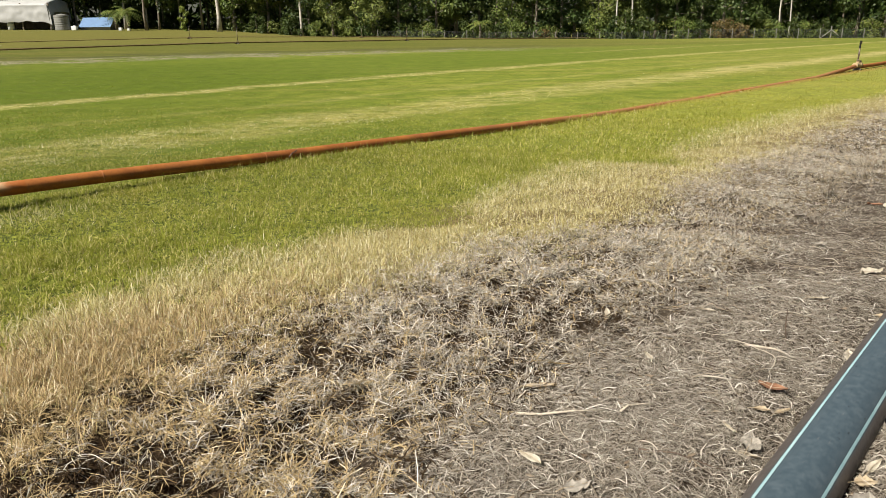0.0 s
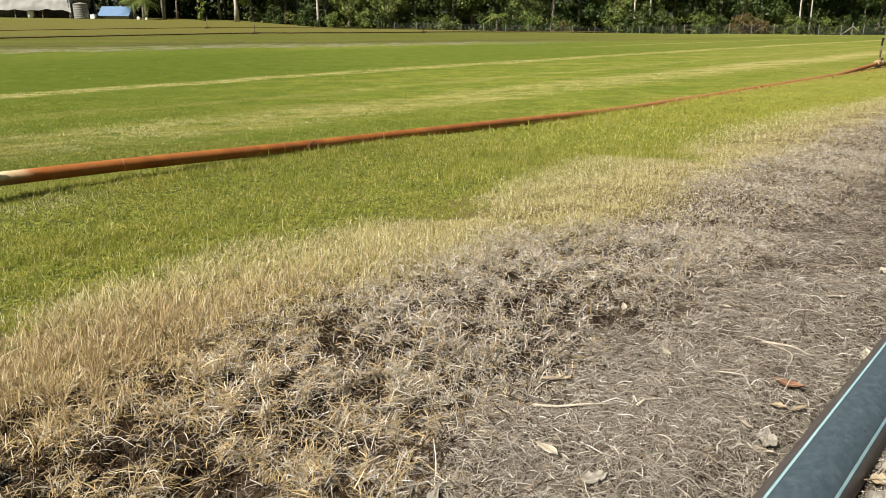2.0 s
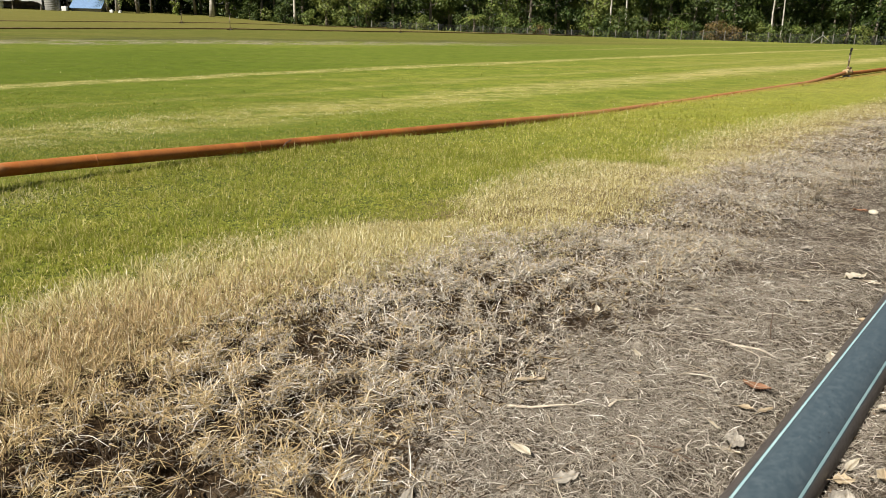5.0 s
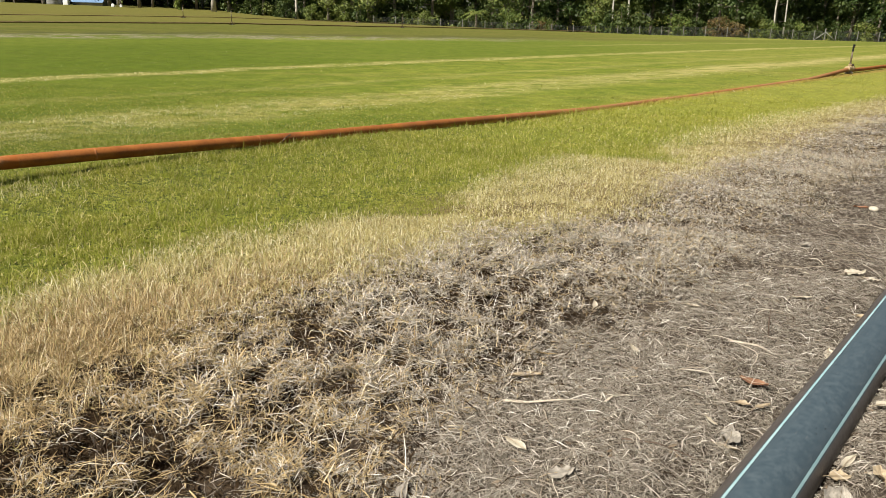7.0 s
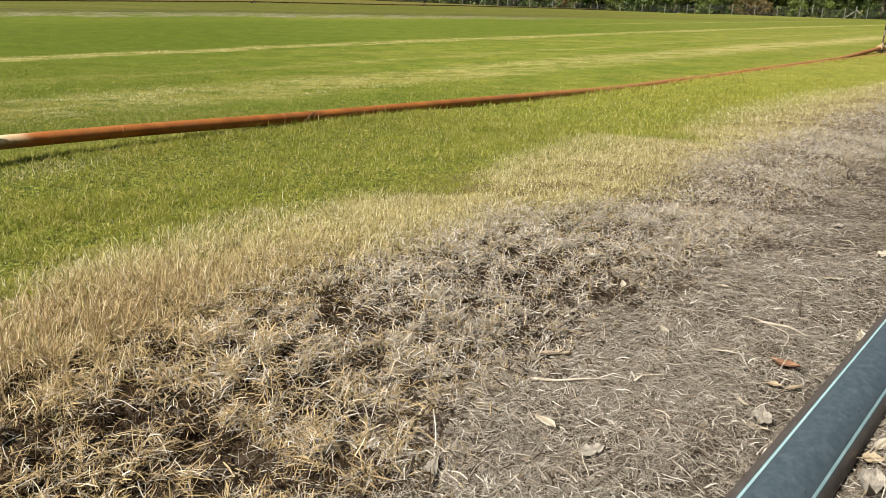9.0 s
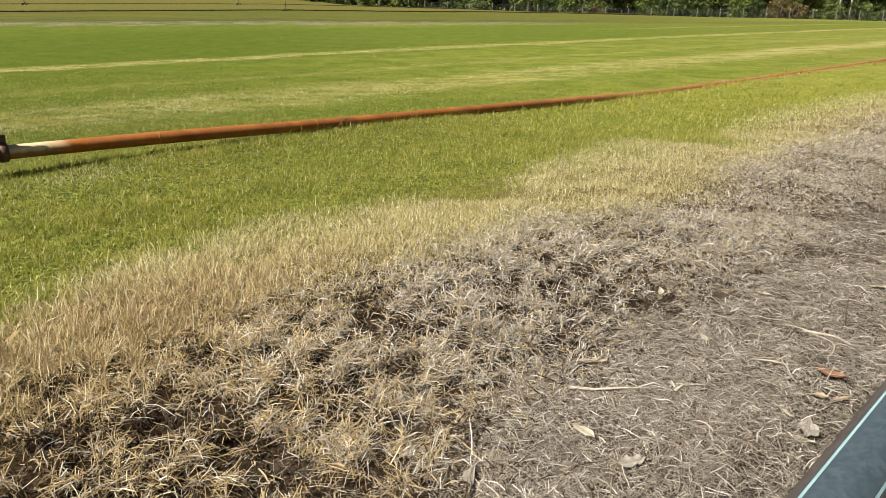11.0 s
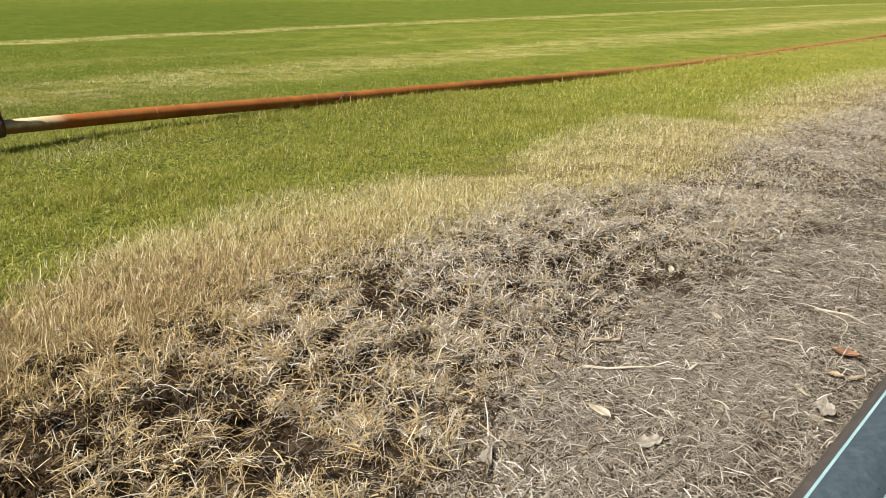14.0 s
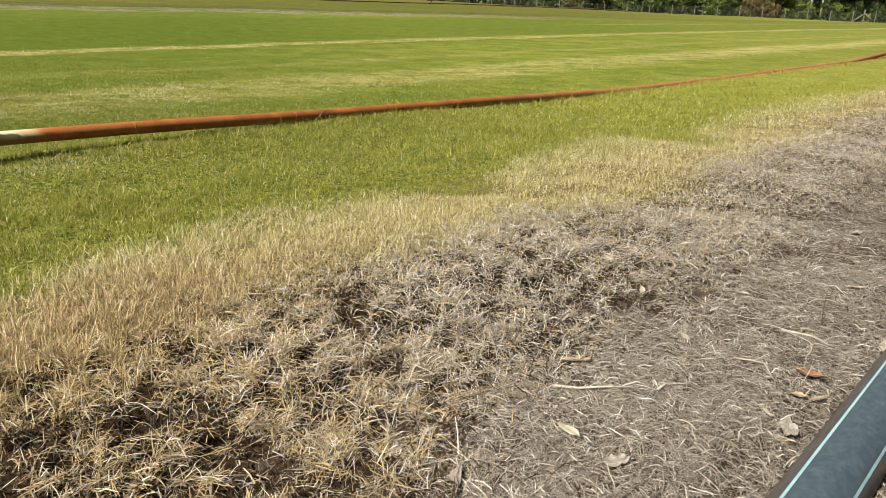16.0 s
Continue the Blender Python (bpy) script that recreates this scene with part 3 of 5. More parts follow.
stuff("shade_dark_thatch", thatch_shade, M_DARK, "dark brown rotted thatch beneath the dead grass, coloured with the shade between stems", "dead grass")
stuff("grey_thatch", grey, M_GREY, "matted grey dead grass with dark hollows", "dead grass")
stuff("straw_litter", litter, M_LITTER, "fine dry straw lying flat on the soil", "straw")


# ---- the black water pipe ----
def black_pipe():
    n = Nodes("black_plastic")
    p = n.where()
    dust = n.ramp(n.noise(p, 26, 6, 0.75), 0.32, 0.75)
    fine = n.noise(p, 90, 4, 0.7, ((0.15, 1, 1), (0, 0, 0)))
    c = n.mix(dust, (0.045, 0.066, 0.079), (0.070, 0.094, 0.108))
    side = n.ramp(n.dot(p, (0, -0.22, 0.975)), 0.086, 0.078)
    c = n.mix(n.math("MULTIPLY", side, 0.8), c, n.mix(dust, (0.062, 0.046, 0.038), (0.105, 0.082, 0.064)))
    marks = n.ramp(n.noise(p, 34, 3, 0.6, ((0.6, 1, 1), (0, 0, 0.4))), 0.68, 0.74)
    c = n.mix(n.math("MULTIPLY", marks, 0.7), c, (0.018, 0.02, 0.022))
    c = n.mix(n.math("MULTIPLY", n.ramp(fine, 0.62, 0.72), 0.35), c, (0.16, 0.16, 0.16))
    n.bump(fine, 0.12, 0.002)
    body_mat = n.finish(c, n.ramp(dust, 0, 1, 0.42, 0.62), 0.0, 0.5)
    s = Nodes("pale_blue_stripe")
    sp = s.where()
    stripe_mat = s.finish(s.mix(s.ramp(s.noise(sp, 30, 4, 0.7, ((0.2, 1, 1), (0, 0, 0))), 0.35, 0.7), (0.25, 0.40, 0.42), (0.36, 0.51, 0.52)), 0.5, 0.0, 0.4)
    r, u0, u1 = 0.1193, -4.0, 30.0
    a, b = plan(u0, float(black_v(u0)), 0.0634), plan(u1, float(black_v(u1)), 0.0634)
    d = b - a
    bed = lambda x: 0.015 * max(x - 9.0, 0.0) + 0.09 * float(smooth(11.0, 16.0, x))  # noqa: E731
    m = Matrix.Translation(a) @ Matrix.Rotation(math.atan2(d.y, d.x), 4, "Z") @ Matrix.Rotation(0.015, 4, "Y")
    ob = thing("water_pipe", "thick black plastic water pipe with pale blue stripes, lying on soil", "pipe", m)
    bm = bmesh.new()
    k = 60
    spots = [(d.length * i / k, 0.0, bed(d.length * i / k)) for i in range(k + 1)]
    rings = [[bm.verts.new((x, r * math.cos(2 * math.pi * j / 48), z + r * math.sin(2 * math.pi * j / 48))) for j in range(48)] for x, _, z in spots]
    for one, two in zip(rings, rings[1:]):
        for j in range(48):
            bm.faces.new((one[j], one[(j + 1) % 48], two[(j + 1) % 48], two[j]))
    bm.faces.new(rings[0][::-1])
    bm.faces.new(rings[-1])
    part("tube", bm, body_mat, ob)
    for deg in (62, 143, 242, 323):
        bm = bmesh.new()
        rows = []
        for i in range(k + 1):
            row = []
            for j in range(6):
                t = radians(deg + 5.6 * (j / 5 - 0.5))
                row.append(bm.verts.new((d.length * i / k, (r + 0.0012) * math.cos(t), bed(d.length * i / k) + (r + 0.0012) * math.sin(t))))
            rows.append(row)
        for one, two in zip(rows, rows[1:]):
            for j in range(5):
                bm.faces.new((one[j], one[j + 1], two[j + 1], two[j]))
        part("stripe", bm, stripe_mat, ob, "pale blue stripe")


black_pipe()


# ---- the rusty irrigation lines ----
def rust_material():
    n = Nodes("rusty_pipe")
    p = n.where()
    f, g = n.noise(p, 5, 5, 0.65, ((0.35, 1, 1), (0, 0, 0))), n.noise(p, 60, 4, 0.7)
    c = n.mix(n.ramp(f, 0.3, 0.7), (0.22, 0.068, 0.013), (0.37, 0.130, 0.025))
    c = n.mix(n.math("MULTIPLY", n.ramp(g, 0.5, 0.75), 0.5), c, (0.13, 0.036, 0.013))
    spots = n.ramp(n.noise(p, 1.9, 2, 0.4), 0.66, 0.72)
    dirt = n.ramp(n.noise(p, 2.6, 5, 0.7), 0.45, 0.7)
    c = n.mix(n.math("MULTIPLY", dirt, 0.45), c, (0.20, 0.085, 0.035))
    c = n.mix(n.math("MULTIPLY", spots, 0.4), c, (0.45, 0.20, 0.09))
    away = n.math("MULTIPLY", n.ramp(n.dot(p, ALONG), 4.0, 10.0), n.ramp(n.noise(p, 1.4, 4, 0.7), 0.3, 0.6, 0.25, 0.75))
    c = n.mix(away, c, (0.31, 0.155, 0.065))
    n.bump(g, 0.25, 0.003)
    return n.finish(c, n.ramp(g, 0.3, 0.7, 0.62, 0.82), 0.0, 0.35)


M_RUST = rust_material()


def bare_material():
    """Pale worn end of the pipe that breaks up into rust along its length."""
    n = Nodes("bare_pale_pipe")
    p = n.where()
    f = n.noise(p, 9, 5, 0.7, ((0.5, 1, 1), TURN))
    c = n.mix(n.ramp(f, 0.3, 0.7), (0.50, 0.35, 0.19), (0.74, 0.59, 0.37))
    fade = n.math("ADD", n.dot(p, ALONG), n.math("MULTIPLY", n.math("SUBTRACT", f, 0.5), 0.35))
    low = n.math("ADD", n.dot(p, (0, 0, 1)), n.math("MULTIPLY", n.math("SUBTRACT", f, 0.5), 0.05))
    low = n.math("ADD", low, n.math("MULTIPLY", n.dot(p, ALONG), 0.023))
    c = n.mix(n.math("MULTIPLY", n.ramp(low, 0.028, -0.012), 0.9), c, (0.19, 0.085, 0.035))
    c = n.mix(n.ramp(fade, 0.30, 0.56), c, (0.32, 0.100, 0.022))
    return n.finish(c, 0.8, 0.0, 0.2)


M_BARE = bare_material()
M_PALE = plain("pale_metal", (0.34, 0.25, 0.13), 0.6, 0.0, 0.2, 20.0)
M_WELD = plain("paler_rust", (0.36, 0.13, 0.04), 0.7, 0.0, 0.2, 20.0)
M_OLD = plain("dark_rust", (0.15, 0.105, 0.042), 0.8, 0.0, 0.3, 3.0)
M_CAST = plain("ochre_casting", (0.33, 0.185, 0.05), 0.6, 0.0, 0.3, 18.0, 0.4, 0.25)
M_IRON = plain("brown_iron", (0.10, 0.055, 0.038), 0.6, 0.2, 0.35, 30.0, 0.4, 0.3)
M_FOOT = plain("grey_rubber", (0.22, 0.20, 0.18), 0.75, 0.0, 0.3, 14.0, 0.3)
M_BLACK = plain("black_iron", (0.02, 0.02, 0.02), 0.5, 0.0, 0.3, 30.0)
M_RISER = plain("dull_steel", (0.15, 0.115, 0.08), 0.55, 0.3, 0.3, 20.0)
M_BRASS = plain("dull_brass", (0.42, 0.30, 0.10), 0.4, 0.6, 0.2, 20.0)


def pipe_along(name, spots, radius, parent, mat, label="", sides=20):
    bm = bmesh.new()
    tube(bm, spots, [radius] * len(spots), sides)
    return part(name, bm, mat, parent, label)


def irrigation_pipe(u0, u1, v, r, z_of, label, bare=True, steps=40, group="", mat=None):
    v_of = v if callable(v) else (lambda u: v)
    base = plan(u0, float(v_of(u0)), z_of(u0))
    ob = thing("irrigation_pipe", label, "pipe", Matrix.Translation(base), group)

    def spot(u, out=0.0):
        return plan(u, float(v_of(u)) + out, z_of(u)) - base

    def run(a, b, k):
        return [spot(a), spot(a + 0.002)] + [spot(a + (b - a) * i / k) for i in range(1, k)] + [spot(b - 0.002), spot(b)]

    start = u0
    if bare:
        pipe_along("bare_end", run(u0, u0 + 0.60, 4), r * 1.0, ob, M_BARE, "pale end worn bare of rust")
        start = u0 + 0.60
    pipe_along("tube", run(start, u1, steps), r, ob, mat or M_RUST)
    if bare:
        for u in (2.655, 4.27):
            bm = bmesh.new()
            lathe(bm, [(-0.007, r + 0.0005), (-0.004, r + 0.002), (0.004, r + 0.002), (0.007, r + 0.0005)], 20, Matrix.Translation(spot(u)) @ Matrix.Rotation(radians(45), 4, "Z"), False)
            part("weld_band", bm, M_WELD, ob, "paler welded band")
        bm = bmesh.new()
        p = spot(4.53, r)
        tube(bm, [p + Vector((0, 0, -0.05)), p + plan(0.0, 0.012, -0.01), p + plan(0.03, 0.012, 0.02), p + plan(0.10, 0.006, 0.045)], [0.006] * 4, 6)
        part("hook", bm, M_IRON, ob, "dark iron hook")
    return ob


def sprinkler(u, v, z, r, tall, group, label, fine=True, cast=None):
    """Cast coupler on a foot, with a latch, a riser and an impact sprinkler on top. z: height of the pipe's axis."""
    g = ground_z(*plan(u, v).xy)
    m = Matrix.Translation(plan(u, v, g)) @ Matrix.Rotation(radians(45), 4, "Z")
    ob = thing("sprinkler", label, "sprinkler", m, group)
    h = z - g
    up = Matrix.Translation((0, 0, h))
    bm = bmesh.new()
    lathe(bm, [(-0.24, r * 1.1), (-0.235, r * 1.45), (-0.13, r * 1.45), (-0.12, r * 1.18), (-0.05, r * 1.3), (0.05, r * 1.3), (0.09, r * 1.25), (0.10, r * 1.5), (0.155, r * 1.5), (0.16, r * 1.62), (0.19, r * 1.62), (0.195, r * 1.1)], 24, up)
    lathe(bm, [(0, 0.062), (r * 1.2, 0.060), (r * 1.25, 0.048), (r * 1.9, 0.044), (r * 1.92, 0.052), (r * 2.2, 0.052), (r * 2.25, 0.03)], 18, up @ UPRIGHT)
    part("coupler", bm, cast or M_CAST, ob)
    bm = bmesh.new()
    for side in (-1, 1):
        tube(bm, [(0.10 * side, 0, h - r * 0.8), (0.07 * side, 0, h * 0.62), (0.035 * side, 0, 0.05)], [0.034, 0.026, 0.02], 8)
    box(bm, (0.10, 0.05, 0.025), Matrix.Translation((0, 0, 0.062)), 0.005)
    part("leg", bm, cast or M_CAST, ob)
    bm = bmesh.new()
    lathe(bm, [(-0.02, 0.105), (0.012, 0.112), (0.035, 0.098), (0.055, 0.065), (0.064, 0.02)], 24, UPRIGHT)
    part("foot", bm, M_FOOT, ob, "grey rounded foot")
    if fine:
        bm = bmesh.new()
        lathe(bm, [(0.205, r * 1.02), (0.206, r * 1.42), (0.24, r * 1.52), (0.27, r * 1.42), (0.271, r * 1.02)], 22, up)
        box(bm, (0.06, 0.05, 0.075), Matrix.Translation((0.242, 0, h + r * 1.7)), 0.014)
        part("latch_ring", bm, M_IRON, ob, "dark iron latch ring")
        bm = bmesh.new()
        tube(bm, [(0.245, 0.028, h + r * 2.05), (0.17, 0.028, h + r * 2.05), (0.10, 0.03, h + r * 1.82), (0.03, 0.03, h + r * 1.7)], [0.012, 0.011, 0.011, 0.010], 8)
        tube(bm, [(0.245, -0.028, h + r * 2.05), (0.17, -0.028, h + r * 2.05), (0.10, -0.03, h + r * 1.82), (0.03, -0.03, h + r * 1.7)], [0.012, 0.011, 0.011, 0.010], 8)
        part("latch_lever", bm, M_IRON, ob, "dark iron latch lever")
    top = h + tall
    bm = bmesh.new()
    lathe(bm, [(h + r * 2.2, 0.0225), (top - 0.02, 0.021)], 14, UPRIGHT)
    for z0 in (h + r * 2.2, h + tall * 0.55):
        lathe(bm, [(z0, 0.03), (z0 + 0.05, 0.03)], 14, UPRIGHT)
    part("riser", bm, M_RISER, ob, "dull steel riser")
    head = bmesh.new()
    t = Matrix.Translation((0, 0, top))
    lathe(head, [(-0.03, 0.028), (0.02, 0.03), (0.03, 0.02), (0.07, 0.02), (0.08, 0.03), (0.10, 0.026)], 14, t @ UPRIGHT)
    box(head, (0.022, 0.012, 0.12), t @ Matrix.Translation((-0.045, 0, 0.10)), 0.003)
    box(head, (0.022, 0.012, 0.12), t @ Matrix.Translation((0.045, 0, 0.10)), 0.003)
    box(head, (0.115, 0.018, 0.02), t @ Matrix.Translation((0, 0, 0.158)), 0.004)
    head_ob = part("sprinkler_head", head, M_BLACK, ob, "black impact sprinkler head")
    bm = bmesh.new()
    lathe(bm, [(0, 0.018), (0.08, 0.017), (0.13, 0.010), (0.16, 0.009)], 12, t @ Matrix.Translation((0.01, 0, 0.05)) @ Matrix.Rotation(radians(-24), 4, "Y"))
    part("nozzle", bm, M_BRASS, head_ob, "dull brass nozzle")
    bm = bmesh.new()
    box(bm, (0.14, 0.012, 0.028), t @ Matrix.Translation((0.07, 0.02, 0.118)) @ Matrix.Rotation(radians(-8), 4, "Y"), 0.004)
    box(bm, (0.075, 0.035, 0.05), t @ Matrix.Translation((0.14, 0.02, 0.125)) @ Matrix.Rotation(radians(-25), 4, "Y"), 0.008)
    part("arm", bm, M_BLACK, head_ob, "black swing arm")
    return ob


PIPE_R = 0.055


def near_line(u):
    return float(np.interp(u, [-9, 1.5, 2.7, 4.5, 6.8, 8, 10.5, 14, 21, 24.4], [0.10, 0.272, 0.244, 0.178, 0.120, 0.084, 0.014, -0.012, -0.004, 0.14]))


irrigation_pipe(1.45, 24.15, rust_v, PIPE_R, near_line, "rust-orange steel irrigation pipe lying in short grass")
sprinkler(1.215, float(rust_v(1.215)), 0.280, PIPE_R, 0.605, "sprinklers", "ochre sprinkler coupler with tall riser on a grey foot")
irrigation_pipe(-10.6, 0.94, rust_v, PIPE_R, lambda u: 0.09 + 0.19 * float(smooth(-4, 1, u)), "rust-orange steel irrigation pipe lying in short grass", False, 12)
sprinkler(24.40, float(rust_v(24.40)), 0.15, PIPE_R, 0.52, "sprinklers", "pale sprinkler coupler with tall riser in grass", True, M_PALE)
irrigation_pipe(24.70, 48.0, rust_v, PIPE_R, lambda u: ground_z(*plan(u, float(rust_v(u))).xy) + 0.085, "rust-orange steel irrigation pipe lying in short grass", False, 16)


def far_lines():
    # further laterals lie across the field, parallel to the near one
    for v, u0, u1, heads, off in ((-50.3, -20.0, 90.0, (8.0, 30.1, 47.2, 70.0), 0.0), (-66.0, -20.0, 75.0, (16.5, 34.5, 55.0), 0.0)):
        z_of = lambda u, v=v: ground_z(*plan(u, v).xy) + 0.09  # noqa: E731
        irrigation_pipe(u0, u1, v, 0.05 if v > -60 else 0.032, z_of, "dark rusty irrigation pipe across the far field", False, 60, "far irrigation pipes", M_OLD)
        for u in heads:
            sprinkler(u, v, z_of(u), PIPE_R, 0.9, "sprinklers", "far sprinkler riser on an irrigation pipe", False, M_OLD)


far_lines()


# ---- fallen leaves, twigs and stones ----
def leaf_mat(name, a, b):
    n = Nodes(name)
    p = n.where()
    veins = n.noise(p, 55, 4, 0.7, ((0.2, 1, 1), (0, 0, 0)))
    return n.leafy(n.mix(n.ramp(veins, 0.35, 0.7), a, b), 0.12, 0.7, 0.2)


M_LEAVES = {"pale": leaf_mat("pale_leaf", (0.40, 0.35, 0.26), (0.60, 0.54, 0.43)), "grey": leaf_mat("grey_leaf", (0.22, 0.195, 0.16), (0.40, 0.36, 0.30)), "red": leaf_mat("red_leaf", (0.21, 0.10, 0.055), (0.34, 0.175, 0.10)), "tan": leaf_mat("tan_leaf", (0.28, 0.215, 0.135), (0.48, 0.39, 0.26))}
WORDS = {"pale": "pale dry fallen leaf curled on the straw", "grey": "grey crumpled dry leaf on the straw", "red": "reddish-brown dry leaf on the straw", "tan": "tan dry leaf lying on the straw"}


def leaf(x, y, kind, long, wide, turn, seed, crumple=0.25, lift=0.022):
    r = random.Random(seed)
    bm = bmesh.new()
    n, k = 9, 4
    rows = []
    cup = r.uniform(0.12, 0.4)
    bow = r.uniform(-0.25, 0.35)
    for i in range(n + 1):
        t = i / n
        w = wide / 2 * (math.sin(math.pi * min(1.0, t * 1.02 + 0.02)) ** 0.75 + 0.03) * (1 + r.uniform(-0.1, 0.1))
        swing = bow * long * 0.35 * math.sin(math.pi * t)
        row = []
        for j in range(-k // 2, k // 2 + 1):
            s = j / (k / 2)
            z = cup * wide * 0.5 * s * s + crumple * wide * r.uniform(-0.35, 0.35) + 0.05 * long * (2 * t - 1) ** 2
            row.append(bm.verts.new(((t - 0.5) * long, swing + s * w, max(0.0, z))))
        rows.append(row)
    for one, two in zip(rows, rows[1:]):
        for j in range(k):
            bm.faces.new((one[j], two[j], two[j + 1], one[j + 1]))
    z = ground_z(x, y) + lift
    ob = thing("fallen_leaf", WORDS[kind], "leaf", Matrix.Translation((x, y, z)) @ Matrix.Rotation(radians(turn), 4, "Z") @ Matrix.Rotation(r.uniform(-0.2, 0.2), 4, "X"), "fallen leaves")
    part("blade", bm, M_LEAVES[kind], ob)
    bm = bmesh.new()
    tube(bm, [(-0.5 * long - 0.025, 0.004, 0.0), (-0.5 * long, 0, 0.10 * long), (0, bow * long * 0.35, 0.003), (0.45 * long, 0, 0.09 * long)], [0.0012, 0.0014, 0.001, 0.0006], 5)
    part("stalk", bm, M_LEAVES["tan"], ob)


leaf(0.47, 2.45, "pale", 0.100, 0.040, -50, 1)
leaf(0.575, 2.975, "tan", 0.15, 0.045, 4, 2, 0.12, 0.034)
leaf(0.60, 2.27, "grey", 0.11, 0.045, 20, 3, 0.7)
leaf(1.54, 2.955, "red", 0.115, 0.075, -38, 4, 0.12)
leaf(1.51, 2.79, "tan", 0.085, 0.034, 25, 5)
leaf(1.42, 2.775, "tan", 0.06, 0.03, -20, 6)
leaf(1.285, 2.57, "grey", 0.12, 0.07, 60, 7, 0.7)
leaf(1.25, 2.50, "pale", 0.10, 0.035, -30, 8, 0.5)
leaf(1.24, 2.63, "pale", 0.07, 0.018, -70, 9, 0.4)
leaf(2.075, 3.34, "pale", 0.13, 0.045, 65, 10, 0.4)
leaf(2.16, 3.39, "pale", 0.08, 0.04, 20, 11, 0.4)
leaf(2.73, 4.90, "grey", 0.13, 0.06, 30, 12, 0.5)
leaf(2.76, 4.36, "pale", 0.16, 0.07, 15, 13, 0.6)
leaf(2.84, 4.32, "pale", 0.10, 0.05, -35, 14, 0.4)
leaf(3.71, 5.97, "red", 0.11, 0.06, -20, 15, 0.3)
leaf(1.105, 3.235, "pale", 0.075, 0.028, -80, 16)
leaf(1.565, 3.79, "pale", 0.08, 0.035, -30, 17)
leaf(2.21, 3.905, "pale", 0.11, 0.04, 0, 18, 0.4)
leaf(2.50, 3.80, "tan", 0.08, 0.045, -50, 19, 0.4)
leaf(1.66, 2.42, "pale", 0.12, 0.03, 40, 20)
leaf(1.585, 2.34, "tan", 0.08, 0.05, 0, 21, 0.5)
leaf(1.49, 2.19, "grey", 0.15, 0.09, 50, 22, 0.7)
leaf(2.03, 2.82, "pale", 0.09, 0.04, 10, 23)
leaf(1.70, 2.30, "tan", 0.09, 0.05, 70, 24, 0.5)
leaf(0.085, 2.17, "grey", 0.11, 0.035, 85, 25, 0.5, 0.028)
leaf(2.95, 5.65, "grey", 0.12, 0.06, 20, 26, 0.5)
leaf(3.25, 6.05, "grey", 0.12, 0.06, -15, 27, 0.5)
leaf(1.02, 3.72, "pale", 0.10, 0.03, 75, 28, 0.3, 0.05)


def leaf_crumbs():
    """Broken bits of dry leaf among the straw, too many to count."""
    g = np.random.default_rng(12)
    n = 520
    y = np.sqrt(g.uniform(1.6**2, 8.5**2, n * 4))
    x = g.uniform(-0.2, 0.72, n * 4) * y
    stay = np.flatnonzero(((x - y) * S > soil_edge((x + y) * S) - 0.15) & ~under_black_pipe((x + y) * S, (x - y) * S))[:n]
    x, y = x[stay], y[stay]
    n = len(x)
    turn, size = g.uniform(0, 6.28, n), 0.0055 * g.lognormal(0, 0.45, n)
    z = height(x, y) + 0.016
    tilt = g.normal(0, 0.35, (n, 2))
    verts = []
    for k in range(6):
        a = turn + k * math.pi / 3 + g.normal(0, 0.2, n)
        r = size * (1.5 if k in (0, 3) else 0.75) * g.uniform(0.7, 1.2, n)
        dx, dy = np.cos(a) * r, np.sin(a) * r
        verts.append(np.stack([x + dx, y + dy, z + np.abs(tilt[:, 0] * dx + tilt[:, 1] * dy) + g.uniform(0, 0.004, n)], -1))
    verts = np.stack(verts, 1)
    base = (np.arange(n) * 6)[:, None]
    quads = np.concatenate([base + np.array([0, 1, 2, 3]), base + np.array([0, 3, 4, 5])])
    tagged(new("leaf_crumbs", tri_mesh("leaf_crumbs", verts, quads, [], M_CRUMB)), "broken bits of dry leaf scattered over the soil", "leaf litter", "", "stuff")


M_CRUMB = blade_material("leaf_crumbs", (0.15, 0.105, 0.068), (0.38, 0.31, 0.22), (0.50, 0.44, 0.34), 0.1)
leaf_crumbs()

M_TWIG = plain("pale_twig", (0.46, 0.40, 0.31), 0.8, 0.0, 0.25, 60.0, 0.2)
M_DARKTWIG = plain("dark_twig", (0.10, 0.07, 0.05), 0.8, 0.0, 0.3, 60.0, 0.2)
M_STONE = plain("pale_stone", (0.45, 0.40, 0.31), 0.8, 0.0, 0.2, 70.0, 0.2)


def twig(spots, r, mat, label):
    spots = [Vector((x, y, ground_z(x, y) + z)) for x, y, z in spots]
    ob = thing("twig", label, "twig", Matrix.Translation(spots[0]), "twigs")
    bm = bmesh.new()
    tube(bm, [p - spots[0] for p in spots], [r * (1 - 0.55 * i / (len(spots) - 1)) for i in range(len(spots))], 7)
    part("stem", bm, mat, ob)


twig([(0.455, 2.79, 0.016), (0.55, 2.76, 0.022), (0.66, 2.765, 0.02), (0.80, 2.775, 0.014)], 0.0065, M_TWIG, "pale dry stalk lying on the straw")
twig([(0.86, 2.76, 0.016), (0.90, 2.80, 0.022), (0.96, 2.815, 0.018), (1.01, 2.82, 0.012)], 0.0055, M_TWIG, "pale dry stalk lying on the straw")
twig([(1.59, 3.365, 0.012), (1.70, 3.30, 0.02), (1.84, 3.18, 0.014)], 0.006, M_TWIG, "pale dry stalk lying on the straw")
